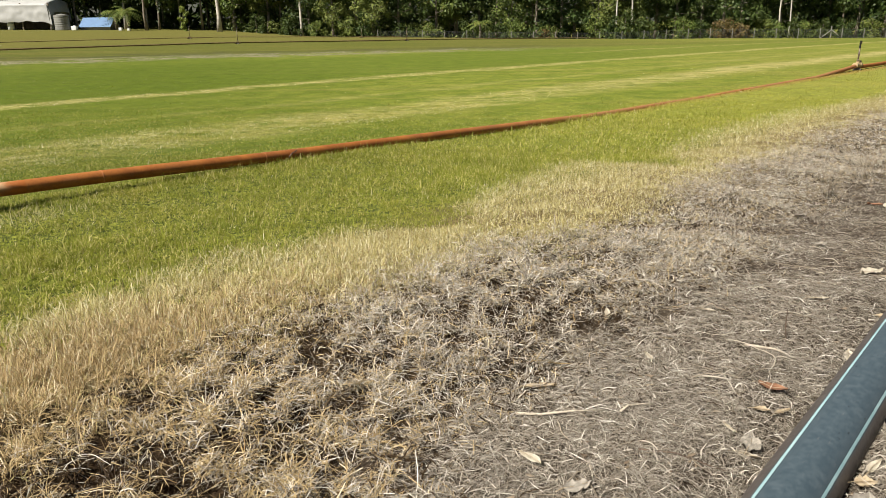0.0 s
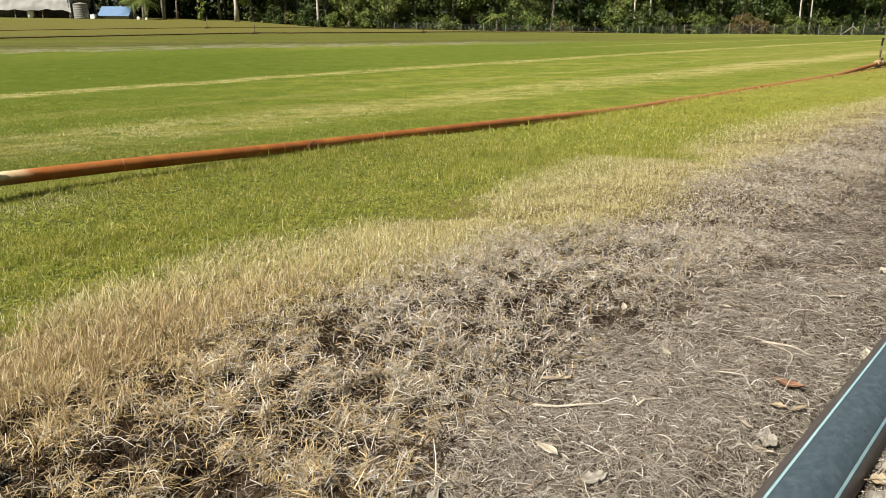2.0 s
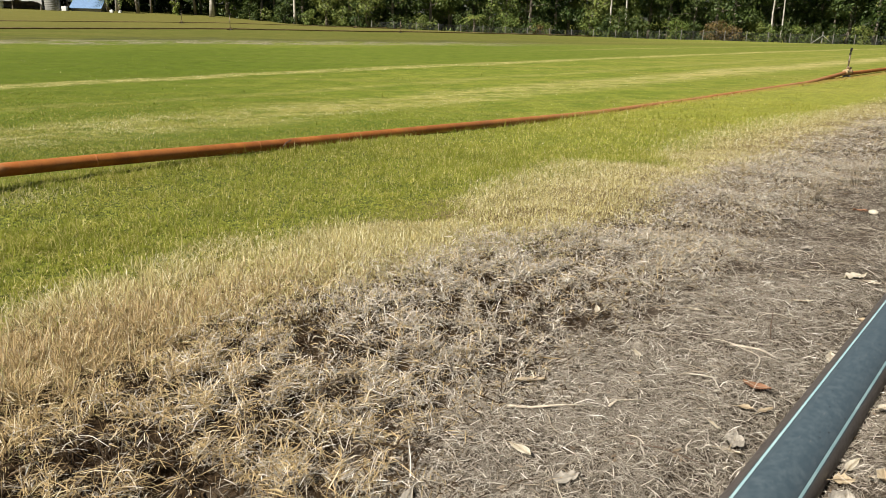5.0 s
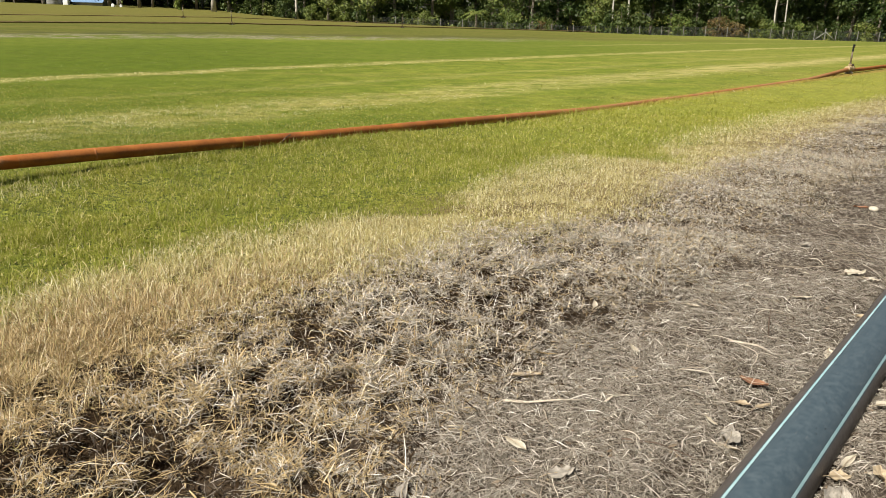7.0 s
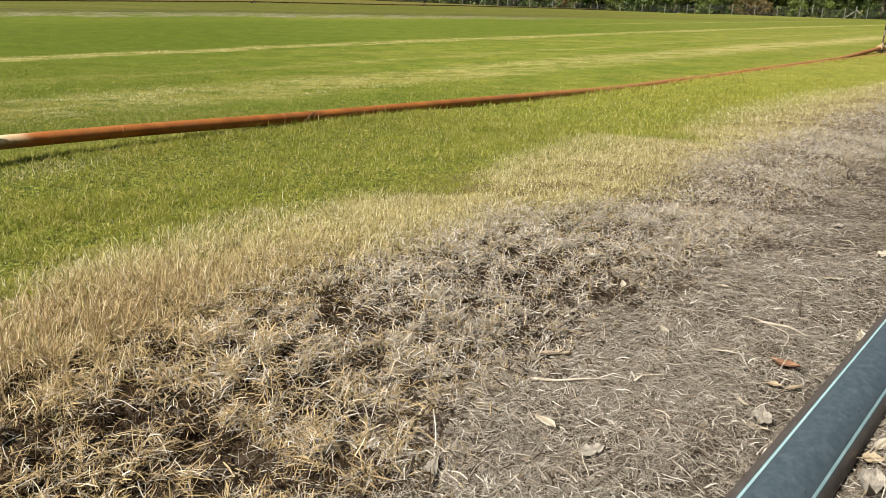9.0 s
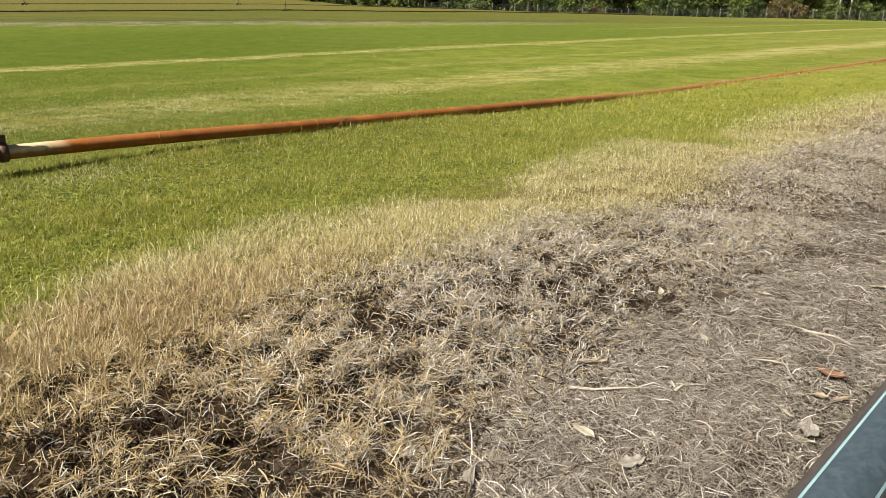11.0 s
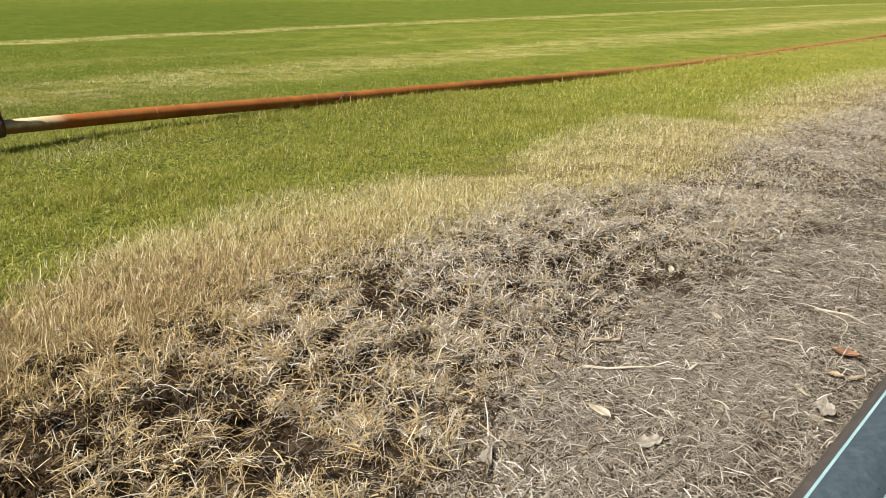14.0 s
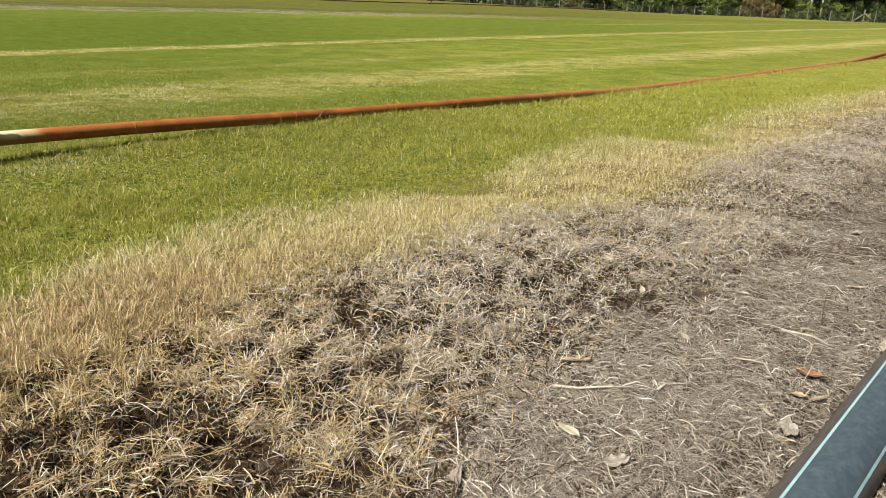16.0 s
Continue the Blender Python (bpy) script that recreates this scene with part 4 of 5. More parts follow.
twig([(1.82, 3.44, 0.0), (1.825, 3.47, 0.07), (1.84, 3.50, 0.135)], 0.0045, M_DARKTWIG, "dark thin stick standing up from the straw")
twig([(0.86, 2.50, 0.014), (0.98, 2.47, 0.02), (1.10, 2.41, 0.02), (1.22, 2.40, 0.014)], 0.0035, M_DARKTWIG, "thin dark dry runner lying on the straw")
M_WEED = plain("dry_weed_stem", (0.27, 0.225, 0.165), 0.85, 0.0, 0.3, 40.0, 0.15)


def dry_weed(x, y, tall, stems, seed):
    """A bare dead weed: thin stems that fan out and fork."""
    a = random.Random(seed)
    ob = thing("dry_weed", "bare dead weed with thin forked grey-brown stems", "weed", Matrix.Translation((x, y, ground_z(x, y))), "dry weeds")
    for k in range(stems):
        turn, lean = a.uniform(0, 6.28), a.uniform(0.1, 0.75)
        h = tall * a.uniform(0.55, 1.0)
        way = Vector((math.cos(turn) * lean, math.sin(turn) * lean, 1.0)).normalized()
        foot = Vector((a.uniform(-0.05, 0.05), a.uniform(-0.05, 0.05), -0.01))
        mid, top = foot + way * h * 0.55, foot + way * h + Vector((a.uniform(-0.05, 0.05), a.uniform(-0.05, 0.05), -0.02))
        bm = bmesh.new()
        tube(bm, [foot, mid, top], [0.0030, 0.0022, 0.0011], 5)
        fork = mid + Vector((a.uniform(-0.09, 0.09), a.uniform(-0.09, 0.09), h * 0.3))
        tube(bm, [mid, fork], [0.0018, 0.0009], 5)
        part("stem", bm, M_WEED, ob)


dry_weed(3.50, 6.28, 0.30, 11, 1)
dry_weed(3.72, 6.75, 0.30, 12, 2)
dry_weed(4.25, 7.0, 0.28, 12, 3)
dry_weed(4.55, 7.55, 0.30, 10, 4)
dry_weed(3.25, 6.1, 0.22, 6, 5)


def stone(x, y, r, seed):
    bm = bmesh.new()
    bmesh.ops.create_icosphere(bm, subdivisions=2, radius=r)
    a = random.Random(seed)
    off = Vector((a.random() * 9, a.random() * 9, 0))
    for v in bm.verts:
        v.co *= 0.75 + 0.5 * noise.noise(v.co / r * 0.8 + off)
        v.co.z *= 0.65
    ob = new("stone", to_mesh("stone", bm, M_STONE))
    ob.matrix_basis = Matrix.Translation((x, y, ground_z(x, y) + r * 0.45))
    tagged(ob, "small pale stone lying on the straw", "stone", "stones")


stone(0.978, 2.575, 0.014, 1)
stone(3.79, 5.92, 0.05, 2)
stone(1.14, 3.06, 0.012, 3)


# ---- trees ----
def foliage_material(name, dark, light, warm, warm_share=0.12):
    n = Nodes(name)
    r, o = n.island(), n.thing()
    c = n.mix(r, dark, light)
    c = n.mix(n.math("MULTIPLY", o, 0.45), c, tuple(a * 0.5 + b * 0.5 for a, b in zip(light, warm)))
    c = n.mix(n.ramp(n.math("FRACT", n.math("MULTIPLY", r, 53.0)), 1 - warm_share, 1.0), c, warm)
    return n.leafy(c, 0.3, 0.55, 0.3)


M_LEAF = foliage_material("tree_leaves", (0.022, 0.042, 0.010), (0.066, 0.104, 0.024), (0.15, 0.16, 0.04))
M_LEAF_LIGHT = foliage_material("light_leaves", (0.070, 0.105, 0.022), (0.170, 0.225, 0.050), (0.27, 0.25, 0.07))
M_LEAF_BROWN = foliage_material("brown_leaves", (0.10, 0.070, 0.028), (0.20, 0.15, 0.055), (0.26, 0.15, 0.05))
M_LEAF_BRIGHT = foliage_material("bright_leaves", (0.12, 0.17, 0.028), (0.27, 0.33, 0.07), (0.34, 0.34, 0.09))
M_BARK = plain("grey_bark", (0.20, 0.17, 0.135), 0.9, 0.0, 0.4, 3.0, 0.1, 0.6)
M_BARK_PALE = plain("pale_bark", (0.42, 0.385, 0.33), 0.85, 0.0, 0.35, 2.0, 0.1, 0.4)


def leaf_cloud(name, centres, radii, count, size, mat, seed, droop=0.5):
    """Many small leaf sprays round the given clump centres, as one mesh."""
    g = np.random.default_rng(seed)
    centres, radii = np.asarray(centres, float), np.asarray(radii, float)
    pick = g.choice(len(centres), count, p=radii**2 / (radii**2).sum())
    d = g.normal(size=(count, 3))
    d /= np.linalg.norm(d, axis=1, keepdims=True)
    place = centres[pick] + d * (radii[pick] * g.uniform(0.35, 1.05, count) ** 0.6)[:, None] * np.array([1, 1, 0.85])
    place[:, 2] = np.maximum(place[:, 2], 0.06)
    face = d * 0.8 + g.normal(size=(count, 3)) * 0.38
    face[:, 2] += 0.35
    way = g.normal(size=(count, 3)) * 0.7 + d * 0.3
    way[:, 2] -= droop
    way -= face * ((way * face).sum(1) / (face * face).sum(1))[:, None]
    way /= np.linalg.norm(way, axis=1, keepdims=True)
    flat = np.cross(way, face)
    flat /= np.linalg.norm(flat, axis=1, keepdims=True) + 1e-9
    long, wide = size * g.lognormal(0, 0.3, count), size * 0.55 * g.lognormal(0, 0.25, count)
    a, b = way * long[:, None], flat * wide[:, None] * 0.5
    up = np.cross(flat, way) * (0.12 * long)[:, None]
    verts = np.stack([place, place + a * 0.5 + b + up, place + a, place + a * 0.5 - b + up], 1)
    base = (np.arange(count) * 4)[:, None]
    return tri_mesh(name, verts, base + np.array([0, 1, 2, 3]), [], mat)


def grow_tree(name, label, tall, wide, bare, leaves, size, mat, bark, seed, trunk_r, category="tree", group="trees of the wood"):
    """Tapered trunk with limbs and an uneven crown from height `bare` up."""
    r = random.Random(seed)
    ob = thing(name, label, category, None, group)
    bm = bmesh.new()
    k = 7
    bend = (r.uniform(-0.03, 0.03), r.uniform(-0.03, 0.03))
    stem = [Vector((bend[0] * tall * (i / k) ** 2 + r.uniform(-0.05, 0.05), bend[1] * tall * (i / k) ** 2 + r.uniform(-0.05, 0.05), tall * 0.92 * i / k - 0.1)) for i in range(k + 1)]
    tube(bm, stem, [trunk_r * (1.25 if i == 0 else 1 - 0.82 * i / k) for i in range(k + 1)], 9)
    part("trunk", bm, bark, ob)
    centres, radii = [], []
    limbs = 13 if tall > 5 else 8
    for i in range(limbs):
        t = bare / tall + (0.96 - bare / tall) * (i + r.random() * 0.8) / limbs
        root = stem[0].lerp(stem[-1], min(1, t))
        turn = i * 2.4 + r.uniform(-0.5, 0.5)
        shape = math.sin(math.pi * min(0.97, 0.16 + 0.8 * (t - bare / tall) / max(0.05, 1 - bare / tall))) ** 0.7
        reach = wide * shape * r.uniform(0.65, 1.1)
        tip = root + Vector((math.cos(turn) * reach, math.sin(turn) * reach, r.uniform(-0.05, 0.16) * tall * 0.5))
        if tall > 5:
            limb = bmesh.new()
            mid = root.lerp(tip, 0.5) + Vector((0, 0, -0.04 * tall * r.random()))
            tube(limb, [root, mid, tip], [trunk_r * 0.36, trunk_r * 0.22, trunk_r * 0.07], 6)
            part("limb", limb, bark, ob)
        for s in (0.45, 0.75, 1.0):
            p = root.lerp(tip, s) + Vector((r.uniform(-0.5, 0.5), r.uniform(-0.5, 0.5), r.uniform(-0.5, 0.4))) * wide * 0.22
            p.z = max(p.z, 0.25 * wide * 0.4)
            centres.append(p)
            radii.append(wide * r.uniform(0.20, 0.40))
    crown = new("crown", leaf_cloud("crown", centres, radii, leaves, size, mat, seed))
    crown.parent = ob
    return ob


def palm_tree(x, y, tall, seed):
    r = random.Random(seed)
    ob = thing("palm", "small green palm with arching fronds at the field's edge", "palm", Matrix.Translation((x, y, ground_z(x, y))), "palms")
    bm = bmesh.new()
    tube(bm, [(0, 0, -0.1), (0.05, 0, tall * 0.3), (0.02, 0.03, tall * 0.62)], [0.22, 0.17, 0.15], 10)
    part("trunk", bm, M_BARK, ob)
    for i in range(22):
        turn, rise = i * 2.4, r.uniform(-0.1, 1.1)
        bm = bmesh.new()
        prev = None
        length = tall * r.uniform(0.5, 0.72)
        for j in range(11):
            t = j / 10
            out, up = length * t * math.cos(rise * (1 - t * 0.5)), tall * 0.62 + length * (math.sin(rise) * t - 0.75 * t * t)
            mid = Vector((math.cos(turn) * out, math.sin(turn) * out, up))
            side = Vector((-math.sin(turn), math.cos(turn), -0.45)) * 0.42 * math.sin(math.pi * (0.12 + 0.86 * t))
            other = Vector((math.sin(turn), -math.cos(turn), -0.45)) * 0.42 * math.sin(math.pi * (0.12 + 0.86 * t))
            if prev:
                for s0, s1 in ((prev[1], side), (prev[2], other)):
                    q = [bm.verts.new(c) for c in (prev[0], prev[0].lerp(mid, 0.45), mid.lerp(prev[0], 0.3) + s1 * 1.0, prev[0] + s0 * 0.95 + (mid - prev[0]) * 0.35)]
                    bm.faces.new(q)
            prev = (mid, side, other)
        part("frond", bm, M_LEAF_LIGHT, ob, flat=True)


vine = [grow_tree("tree", "leafy green tree overgrown with vines, foliage down to the ground", 12 + k, 3.2 + 0.3 * k, 0.4, 2450, 0.42, (M_LEAF, M_LEAF_LIGHT, M_LEAF, M_LEAF)[k], M_BARK, 100 + k, 0.26) for k in range(4)]
high = [grow_tree("tree", "tall tree with a bare trunk and dark green crown", 16 + k, 4.0, 3.6 + 0.5 * k, 2300, 0.55, M_LEAF, (M_BARK_PALE, M_BARK, M_BARK)[k], 130 + k, 0.15) for k in range(3)]
bush = [grow_tree("bush", "low leafy green bush at the edge of the wood", 2.6 + 0.5 * k, 1.5 + 0.2 * k, 0.1, 900, 0.28, (M_LEAF, M_LEAF_LIGHT, M_LEAF)[k], M_BARK, 160 + k, 0.07, "bush", "bushes of the wood") for k in range(3)]
brown_bush = grow_tree("bush", "low bush with brown dying leaves at the edge of the wood", 2.4, 1.7, 0.1, 900, 0.26, M_LEAF_BROWN, M_BARK, 170, 0.07, "bush", "bushes of the wood")
column = grow_tree("conifer", "slim light green conifer in front of the dark wood", 3.6, 0.72, 0.02, 4200, 0.17, M_LEAF_BRIGHT, M_BARK, 171, 0.06, "conifer", "conifers")


def stand(ob, x, y, turn, scale=1.0, first=[]):
    """Puts a tree at its place: the original the first time, copies after that."""
    m = Matrix.Translation((x, y, ground_z(x, y) - 0.03)) @ Matrix.Rotation(turn, 4, "Z")
    if ob in first:
        made = copy_thing(ob, m)
    else:
        first.append(ob)
        made = ob
        made.matrix_basis = m
    made.scale = (scale, scale, scale * 1.0)


wood = random.Random(5)
for k in range(44):  # front of the wood, thick with vines, from the open left part to the right
    x = -28 + 2.85 * k + wood.uniform(-0.7, 0.7)
    stand(vine[wood.choice((0, 1, 1, 2, 3) if x < 34 else (0, 2, 3))], x, 108 + wood.uniform(-1.6, 1.8) + 2.0 * math.sin(k * 0.7), wood.uniform(0, 6), wood.uniform(0.8, 1.15))
for k in range(22):  # second rank
    stand(vine[wood.randrange(4)], -26 + 5.6 * k + wood.uniform(-1, 1), 114.5 + wood.uniform(-1, 1.5), wood.uniform(0, 6), wood.uniform(1.0, 1.25))
for k in range(44):  # tall trunks, open below, on the left
    stand(high[wood.randrange(3)], -92 + 1.5 * k + wood.uniform(-0.8, 0.8), (110, 115, 120, 125)[k % 4] + wood.uniform(-1.5, 1.5), wood.uniform(0, 6), wood.uniform(0.85, 1.15))
for k in range(10):
    stand(high[1 + wood.randrange(2)], -20 + 11.4 * k + wood.uniform(-2, 2), 108.4 + wood.uniform(0, 2.5), wood.uniform(0, 6), wood.uniform(0.85, 1.1))
for k in range(30):
    stand(bush[wood.randrange(3)], -24 + 4.1 * k + wood.uniform(-1.5, 1.5), 104.6 + wood.uniform(-0.6, 1.2), wood.uniform(0, 6), wood.uniform(0.7, 1.1))
for k in range(9):  # shrubs in the shade behind the open trunks
    stand(bush[wood.randrange(3)], -84 + 5.6 * k + wood.uniform(-1.5, 1.5), 119 + wood.uniform(-1, 2), wood.uniform(0, 6), wood.uniform(0.9, 1.3))
for x, y, s in ((39.5, 103.2, 1.15), (41.8, 103.6, 0.9), (15.5, 104.0, 0.8)):
    stand(brown_bush, x, y, x, s)
stand(column, -33.3, 104.0, 0.3)
for x, s in ((24.6, 1.0), (26.0, 1.15), (27.8, 1.25), (46.4, 0.8), (48.9, 0.9)):  # leafy growth before the pale trunks
    stand(bush[int(x) % 3], x, 102.9, x, s)
palm_tree(-41.0, 104.5, 3.9, 1)
palm_tree(-43.2, 106.0, 3.5, 2)
palm_tree(6.5, 103.0, 3.4, 3)


def single_trunk(x, y, tall, r, mat, label, seed):
    a = random.Random(seed)
    ob = thing("tree", label, "tree", Matrix.Translation((x, y, ground_z(x, y))), "trees of the wood")
    bm = bmesh.new()
    k = 8
    spots = [Vector((a.uniform(-0.06, 0.06) - 0.012 * tall * i / k, a.uniform(-0.06, 0.06), tall * i / k - 0.05)) for i in range(k + 1)]
    tube(bm, spots, [r * (1.5 if i == 0 else 1.0 - 0.6 * i / k) for i in range(k + 1)], 12)
    part("trunk", bm, mat, ob)
    centres = []
    for i in range(8):
        root = spots[k - 1 - i // 3]
        tip = root + Vector((a.uniform(-3, 3), a.uniform(-2.5, 2.5), a.uniform(0.5, 2.5)))
        limb = bmesh.new()
        tube(limb, [root, root.lerp(tip, 0.5), tip], [r * 0.4, r * 0.25, r * 0.1], 6)
        part("limb", limb, mat, ob)
        centres += [root.lerp(tip, 0.6), tip]
    crown = new("crown", leaf_cloud("crown", centres, [1.1] * len(centres), 1500, 0.4, M_LEAF, seed))
    crown.parent = ob


single_trunk(-28.4, 103.5, 16, 0.27, M_BARK_PALE, "tall tree with a thick pale trunk before the wood", 1)
single_trunk(-38.6, 104.5, 14, 0.17, M_BARK, "slender leaning tree before the dark wood", 2)
single_trunk(-17.7, 105.0, 13, 0.18, M_BARK_PALE, "tall tree with a pale trunk before the wood", 3)
single_trunk(25.2, 104.4, 17, 0.12, M_BARK_PALE, "slender tree with a pale straight trunk", 4)
single_trunk(27.3, 104.6, 17, 0.13, M_BARK_PALE, "slender tree with a pale straight trunk", 5)
single_trunk(47.0, 103.4, 15, 0.12, M_BARK_PALE, "slender tree with a pale straight trunk", 6)
single_trunk(48.6, 103.8, 15, 0.10, M_BARK_PALE, "slender tree with a pale straight trunk", 7)


def far_woods():
    g = np.random.default_rng(77)
    centres = np.stack([g.uniform(-150, 150, 900), g.uniform(124, 150, 900), 17 * g.random(900) ** 1.6 + 0.6], -1)
    me = leaf_cloud("far_woods", centres, g.uniform(1.5, 3.2, 900), 46000, 1.25, M_LEAF, 78)
    tagged(new("far_woods", me), "dense dark green woodland behind the first trees", "wood", "", "stuff")


far_woods()


# ---- wire fence ----
M_POST = plain("pale_fence_post", (0.22, 0.21, 0.19), 0.8, 0.0, 0.2, 5.0, 0.2)
M_WIRE = plain("galvanised_wire", (0.13, 0.135, 0.135), 0.5, 0.4, 0.15, 5.0)


def fence():
    ob = thing("fence", "wire mesh fence with pale posts along the wood", "fence")
    xs = [-7 + 2.9 * k for k in range(31)]
    y, tall = 100.0, 1.12
    post = bmesh.new()
    box(post, (0.075, 0.075, tall + 0.35), Matrix.Translation((0, 0, (tall + 0.35) / 2 - 0.2)), 0.012)
    post_me = to_mesh("post", post, M_POST, True)
    for x in xs:
        p = new("post", post_me)
        p.parent = ob
        p.matrix_basis = Matrix.Translation((x, y, ground_z(x, y)))
    for a, b in zip(xs, xs[1:]):
        bm = bmesh.new()
        za, zb = ground_z(a, y), ground_z(b, y)

        def wire(p, q, w=0.006):
            side = Vector((q[2] - p[2], 0, p[0] - q[0])).normalized() * w
            v = [bm.verts.new(Vector(c)) for c in (Vector(p) - side, Vector(q) - side, Vector(q) + side, Vector(p) + side)]
            bm.faces.new(v)
            back = Vector((0, 0.006, 0))
            w2 = [bm.verts.new(c.co + back) for c in v]
            bm.faces.new(w2[::-1])

        for i in range(9):
            h = 0.05 + (tall - 0.07) * i / 8
            wire((a, y - 0.06, za + h), (b, y - 0.06, zb + h), 0.008 if i in (0, 8) else 0.0035)
        n = 20
        for i in range(1, n):
            x = a + (b - a) * i / n
            z = za + (zb - za) * i / n
            wire((x, y - 0.06, z + 0.05), (x, y - 0.06, z + tall - 0.02), 0.0035)
        part("wire_mesh", bm, M_WIRE, ob, "grey wire mesh", True)
    for x, s in ((52.4, -1), (52.4, 1)):
        bm = bmesh.new()
        z = ground_z(x, y)
        tube(bm, [(x, y - 0.12, z + 1.05), (x + 1.5 * s, y - 0.12, ground_z(x + 1.5 * s, y) - 0.05)], [0.05, 0.05], 8)
        part("brace", bm, M_POST, ob, "slanting pale brace")
    p = new("post", post_me)
    p.parent = ob
    p.matrix_basis = Matrix.Translation((52.4, y - 0.02, ground_z(52.4, y) + 0.25)) @ Matrix.Diagonal((1.4, 1.4, 1, 1))


fence()


# ---- the yard at the field's far corner ----
M_TARP = plain("white_tarpaulin", (0.40, 0.395, 0.375), 0.6, 0.0, 0.08, 0.9, 0.3, 0.3)
M_TANK = plain("grey_tank", (0.20, 0.195, 0.175), 0.7, 0.0, 0.2, 1.5)
M_WHITE = plain("white_plastic", (0.75, 0.75, 0.72), 0.5, 0.0, 0.06, 4.0)
M_TIMBER = plain("weathered_timber", (0.20, 0.165, 0.125), 0.85, 0.0, 0.3, 4.0)
M_BLUE = plain("blue_roof_sheet", (0.135, 0.22, 0.36), 0.5, 0.0, 0.1, 2.0)
M_WALL = plain("dull_shed_wall", (0.30, 0.28, 0.24), 0.85, 0.0, 0.2, 2.0)


def tarp_shelter():
    x0, x1, y0, y1 = -66.0, -50.6, 103.0, 109.0
    z = ground_z(-57, 104)
    ob = thing("shelter", "white tarpaulin draped over an open timber shelter", "shelter", Matrix.Translation((0, 0, z)))
    bm = bmesh.new()
    nx, ny = 60, 30
    a = random.Random(8)
    rows = []
    for j in range(ny + 1):
        t = j / ny
        row = []
        for i in range(nx + 1):
            s = i / nx
            x = x0 + (x1 - x0) * s
            wob = noise.noise(Vector((x * 0.55, t * 5, 2.0))) * 0.14 + noise.noise(Vector((x * 1.9, t * 8, 7.0))) * 0.05
            hem = 0.95 + 0.22 * noise.noise(Vector((x * 0.7, 0, 4)))
            if t < 0.4:  # front flap
                f = t / 0.4
                y, h = y0 - 0.12 * (1 - f) + wob, hem + (3.15 - hem) * f
            elif t < 0.5:
                f = (t - 0.4) / 0.1
                y, h = y0 + 1.0 * f, 3.15 + 0.40 * f + wob * 0.5
            elif t < 0.9:
                f = (t - 0.5) / 0.4
                y, h = y0 + 1.0 + (y1 - y0 - 1.0) * f, 3.55 + 0.25 * math.sin(f * math.pi) + wob * 0.7
            else:
                f = (t - 0.9) / 0.1
                y, h = y1 + wob, 3.55 - 2.2 * f
            end = smooth(0.985, 1.0, s)
            h -= float(end) * (0.25 + 0.5 * max(0.0, h - 1.2))
            row.append(bm.verts.new((x + 0.25 * float(end) * (1 - t), y, h)))
        rows.append(row)
    for one, two in zip(rows, rows[1:]):
        for i in range(nx):
            bm.faces.new((one[i], one[i + 1], two[i + 1], two[i]))
    cover = part("tarpaulin", bm, M_TARP, ob, "wrinkled white tarpaulin")
    bm = bmesh.new()
    grid = [[bm.verts.new((x1 - 0.15 + 0.10 * math.sin(i * 2.1) * (1 - j / 8) + 0.22 * (1 - j / 8), y0 - 0.1 + 1.5 * i / 10, 0.05 + 2.95 * j / 8)) for i in range(11)] for j in range(9)]
    for one, two in zip(grid, grid[1:]):
        for i in range(10):
            bm.faces.new((one[i], one[i + 1], two[i + 1], two[i]))
    part("end_flap", bm, M_TARP, ob, "hanging white end flap")
    for x in (-50.75, -54.4, -58.1, -61.8, -65.6):
        for y in (y0 + 0.25, y1 - 0.25):
            bm = bmesh.new()
            box(bm, (0.13, 0.13, 3.5), Matrix.Translation((x, y, 1.6)), 0.01)
            part("post", bm, M_TIMBER, ob)
    bm = bmesh.new()
    box(bm, (x1 - x0 - 0.6, 0.08, 1.5), Matrix.Translation(((x0 + x1) / 2, y1 - 0.6, 0.7)), 0.01)
    part("back_wall", bm, M_TIMBER, ob)
    return cover


tarp_shelter()


def tank():
    x, y = -49.3, 103.5
    ob = thing("water_tank", "round grey ribbed water tank beside the shelter", "tank", Matrix.Translation((x, y, ground_z(x, y))))
    bm = bmesh.new()
    prof = [(-0.1, 0.93)]
    for i in range(8):
        b = 0.02 + 0.225 * i
        prof += [(b, 0.93), (b + 0.05, 0.955), (b + 0.12, 0.955), (b + 0.17, 0.93)]
    lathe(bm, prof + [(1.84, 0.93)], 40, UPRIGHT)
    part("body", bm, M_TANK, ob)
    bm = bmesh.new()
    lathe(bm, [(1.82, 0.96), (1.87, 0.96), (2.0, 0.45), (2.03, 0.2), (2.08, 0.19)], 40, UPRIGHT)
    part("lid", bm, M_TANK, ob)


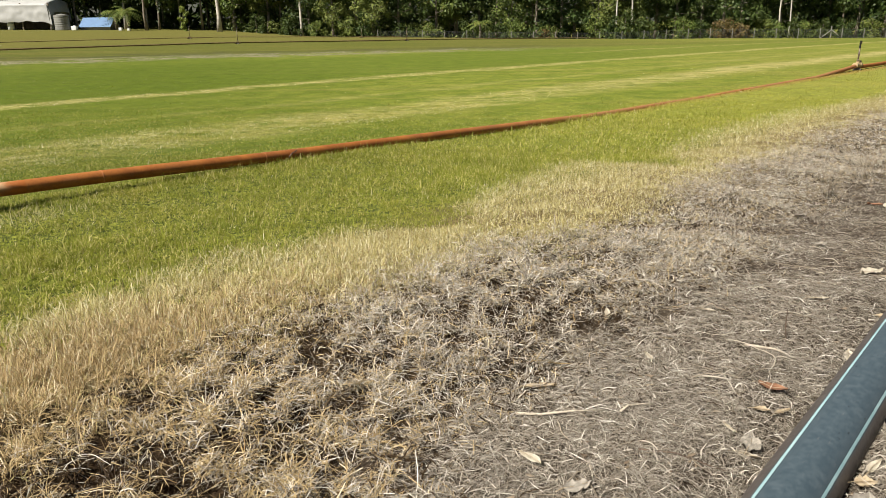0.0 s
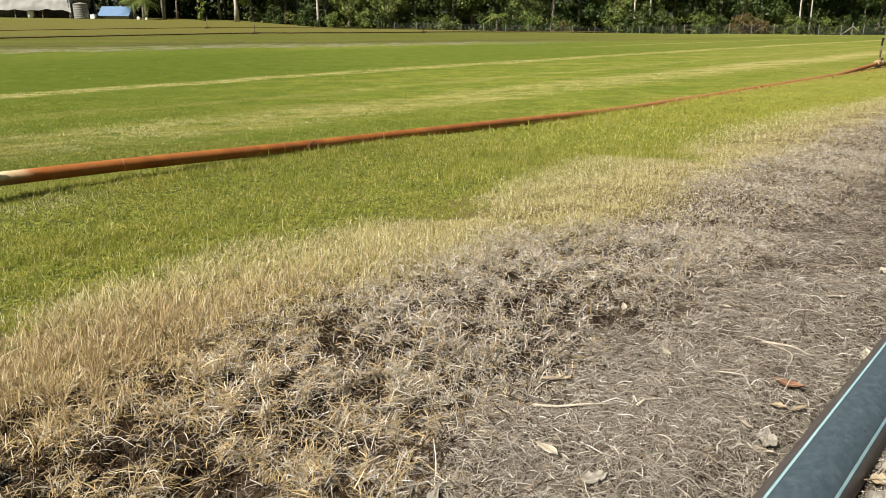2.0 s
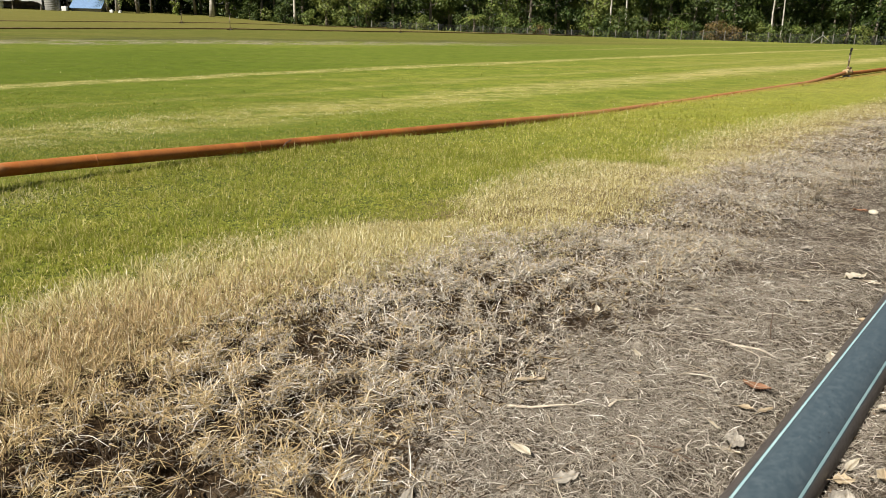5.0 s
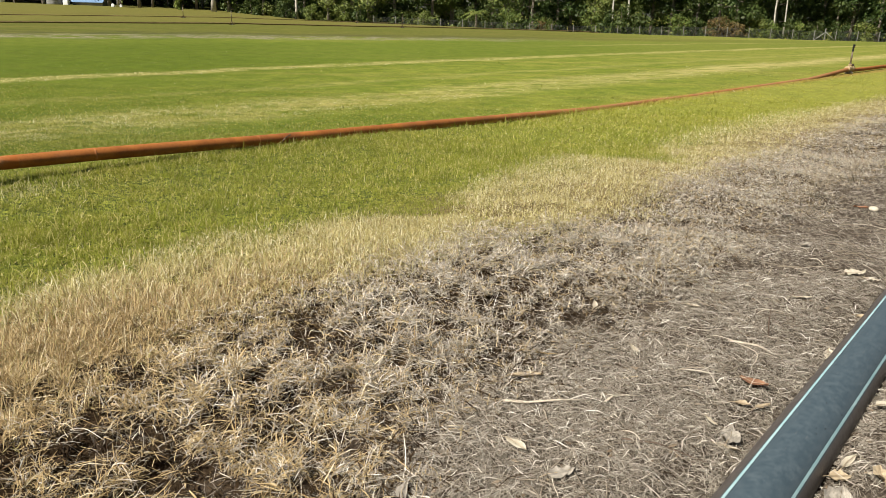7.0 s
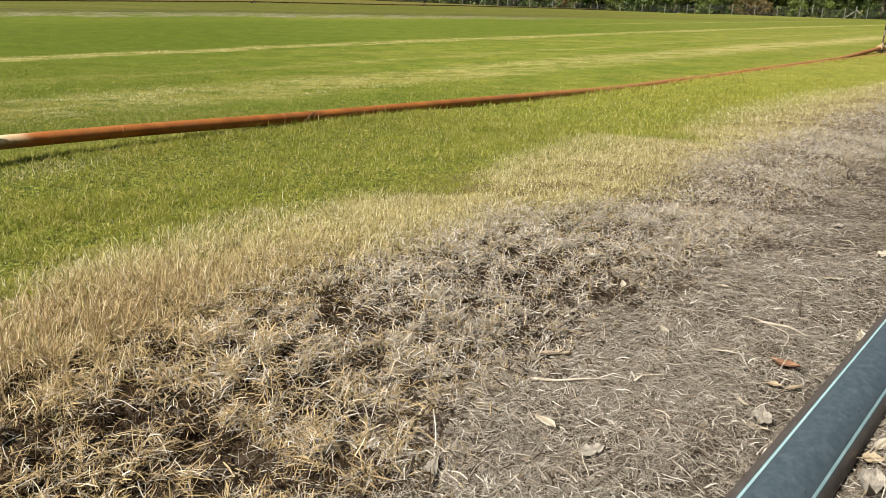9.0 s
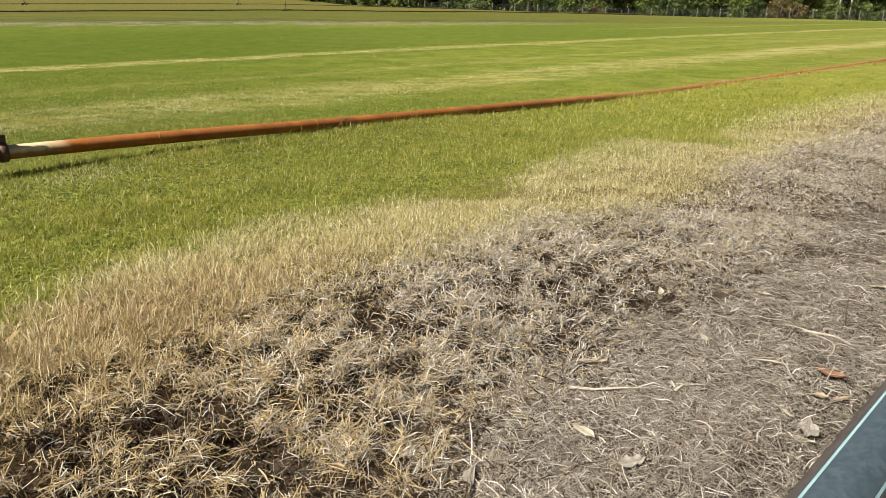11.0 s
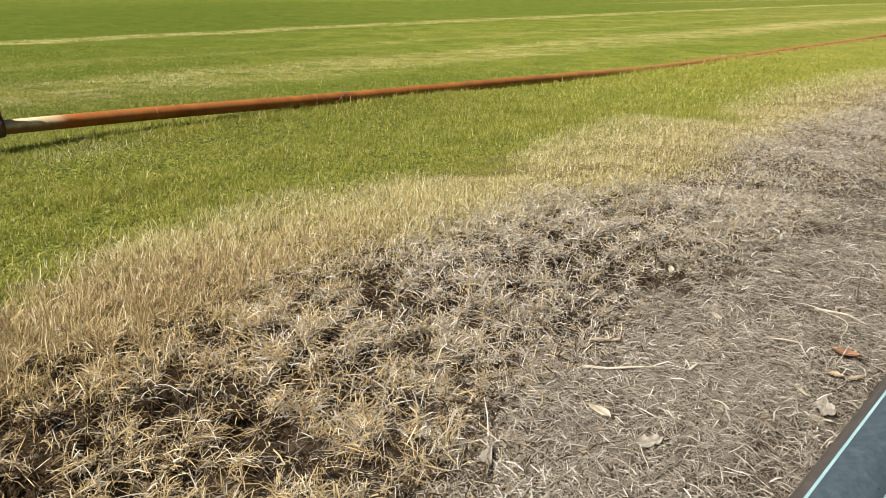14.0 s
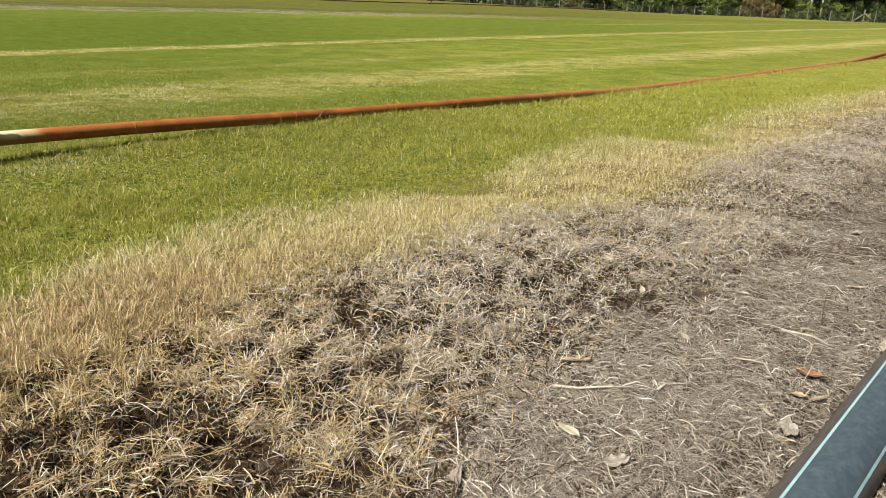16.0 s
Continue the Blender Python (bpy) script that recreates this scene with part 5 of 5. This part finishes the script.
def barrel(x, y):
    ob = thing("barrel", "white plastic barrel under the tarpaulin", "barrel", Matrix.Translation((x, y, ground_z(x, y))), "barrels")
    bm = bmesh.new()
    lathe(bm, [(0, 0.36), (0.04, 0.40), (0.3, 0.42), (0.33, 0.44), (0.37, 0.42), (0.68, 0.42), (0.71, 0.44), (0.75, 0.42), (0.98, 0.39), (1.0, 0.34)], 24, UPRIGHT)
    part("body", bm, M_WHITE, ob)


def shed():
    x0, x1, y0, y1 = -47.9, -43.6, 105.0, 108.5
    z = ground_z(-46, 105) - 0.02
    ob = thing("shed", "low shed with a bright blue sheet roof", "shed", Matrix.Translation((0, 0, z)))
    bm = bmesh.new()
    w, d = x1 - x0, y1 - y0
    cx, cy = (x0 + x1) / 2, (y0 + y1) / 2
    box(bm, (w - 0.3, d - 0.5, 0.6), Matrix.Translation((cx, cy, 0.2)), 0.01)
    verts = [bm.verts.new(c) for c in ((x1 - 0.15, y0 + 0.25, 0.5), (x1 - 0.15, y1 - 0.25, 0.5), (x1 - 0.15, cy, 1.55), (x0 + 0.15, y0 + 0.25, 0.5), (x0 + 0.15, y1 - 0.25, 0.5), (x0 + 0.15, cy, 1.55))]
    bm.faces.new(verts[:3])
    bm.faces.new(verts[3:][::-1])
    part("wall", bm, M_WALL, ob, flat=True)
    for s, ya in ((1, y0), (-1, y1)):
        bm = bmesh.new()
        n = 44
        rows = []
        for zz, yy in ((0.38, ya), (1.62, cy)):
            for t in (0.0, 0.03):
                rows.append([bm.verts.new((x0 + w * i / n, yy, zz + t + 0.02 * (i % 2))) for i in range(n + 1)])
        for one, two in ((rows[0], rows[2]), (rows[1], rows[3]), (rows[0], rows[1]), (rows[2], rows[3])):
            for i in range(n):
                bm.faces.new((one[i], one[i + 1], two[i + 1], two[i]))
        part("roof", bm, M_BLUE, ob, "bright blue corrugated roof", True)


tank()
barrel(-56.2, 103.6)
shed()


def white_box(x, y, s):
    ob = thing("container", "small white plastic container on the grass", "container", Matrix.Translation((x, y, ground_z(x, y))), "containers")
    bm = bmesh.new()
    box(bm, (s, s, s * 0.9), Matrix.Translation((0, 0, s * 0.45)), 0.03)
    lathe(bm, [(s * 0.9, 0.1), (s * 1.0, 0.1)], 12, UPRIGHT)
    part("body", bm, M_WHITE, ob)


white_box(-47.6, 103.2, 0.62)
white_box(-41.6, 103.4, 0.4)
white_box(-40.6, 103.6, 0.35)
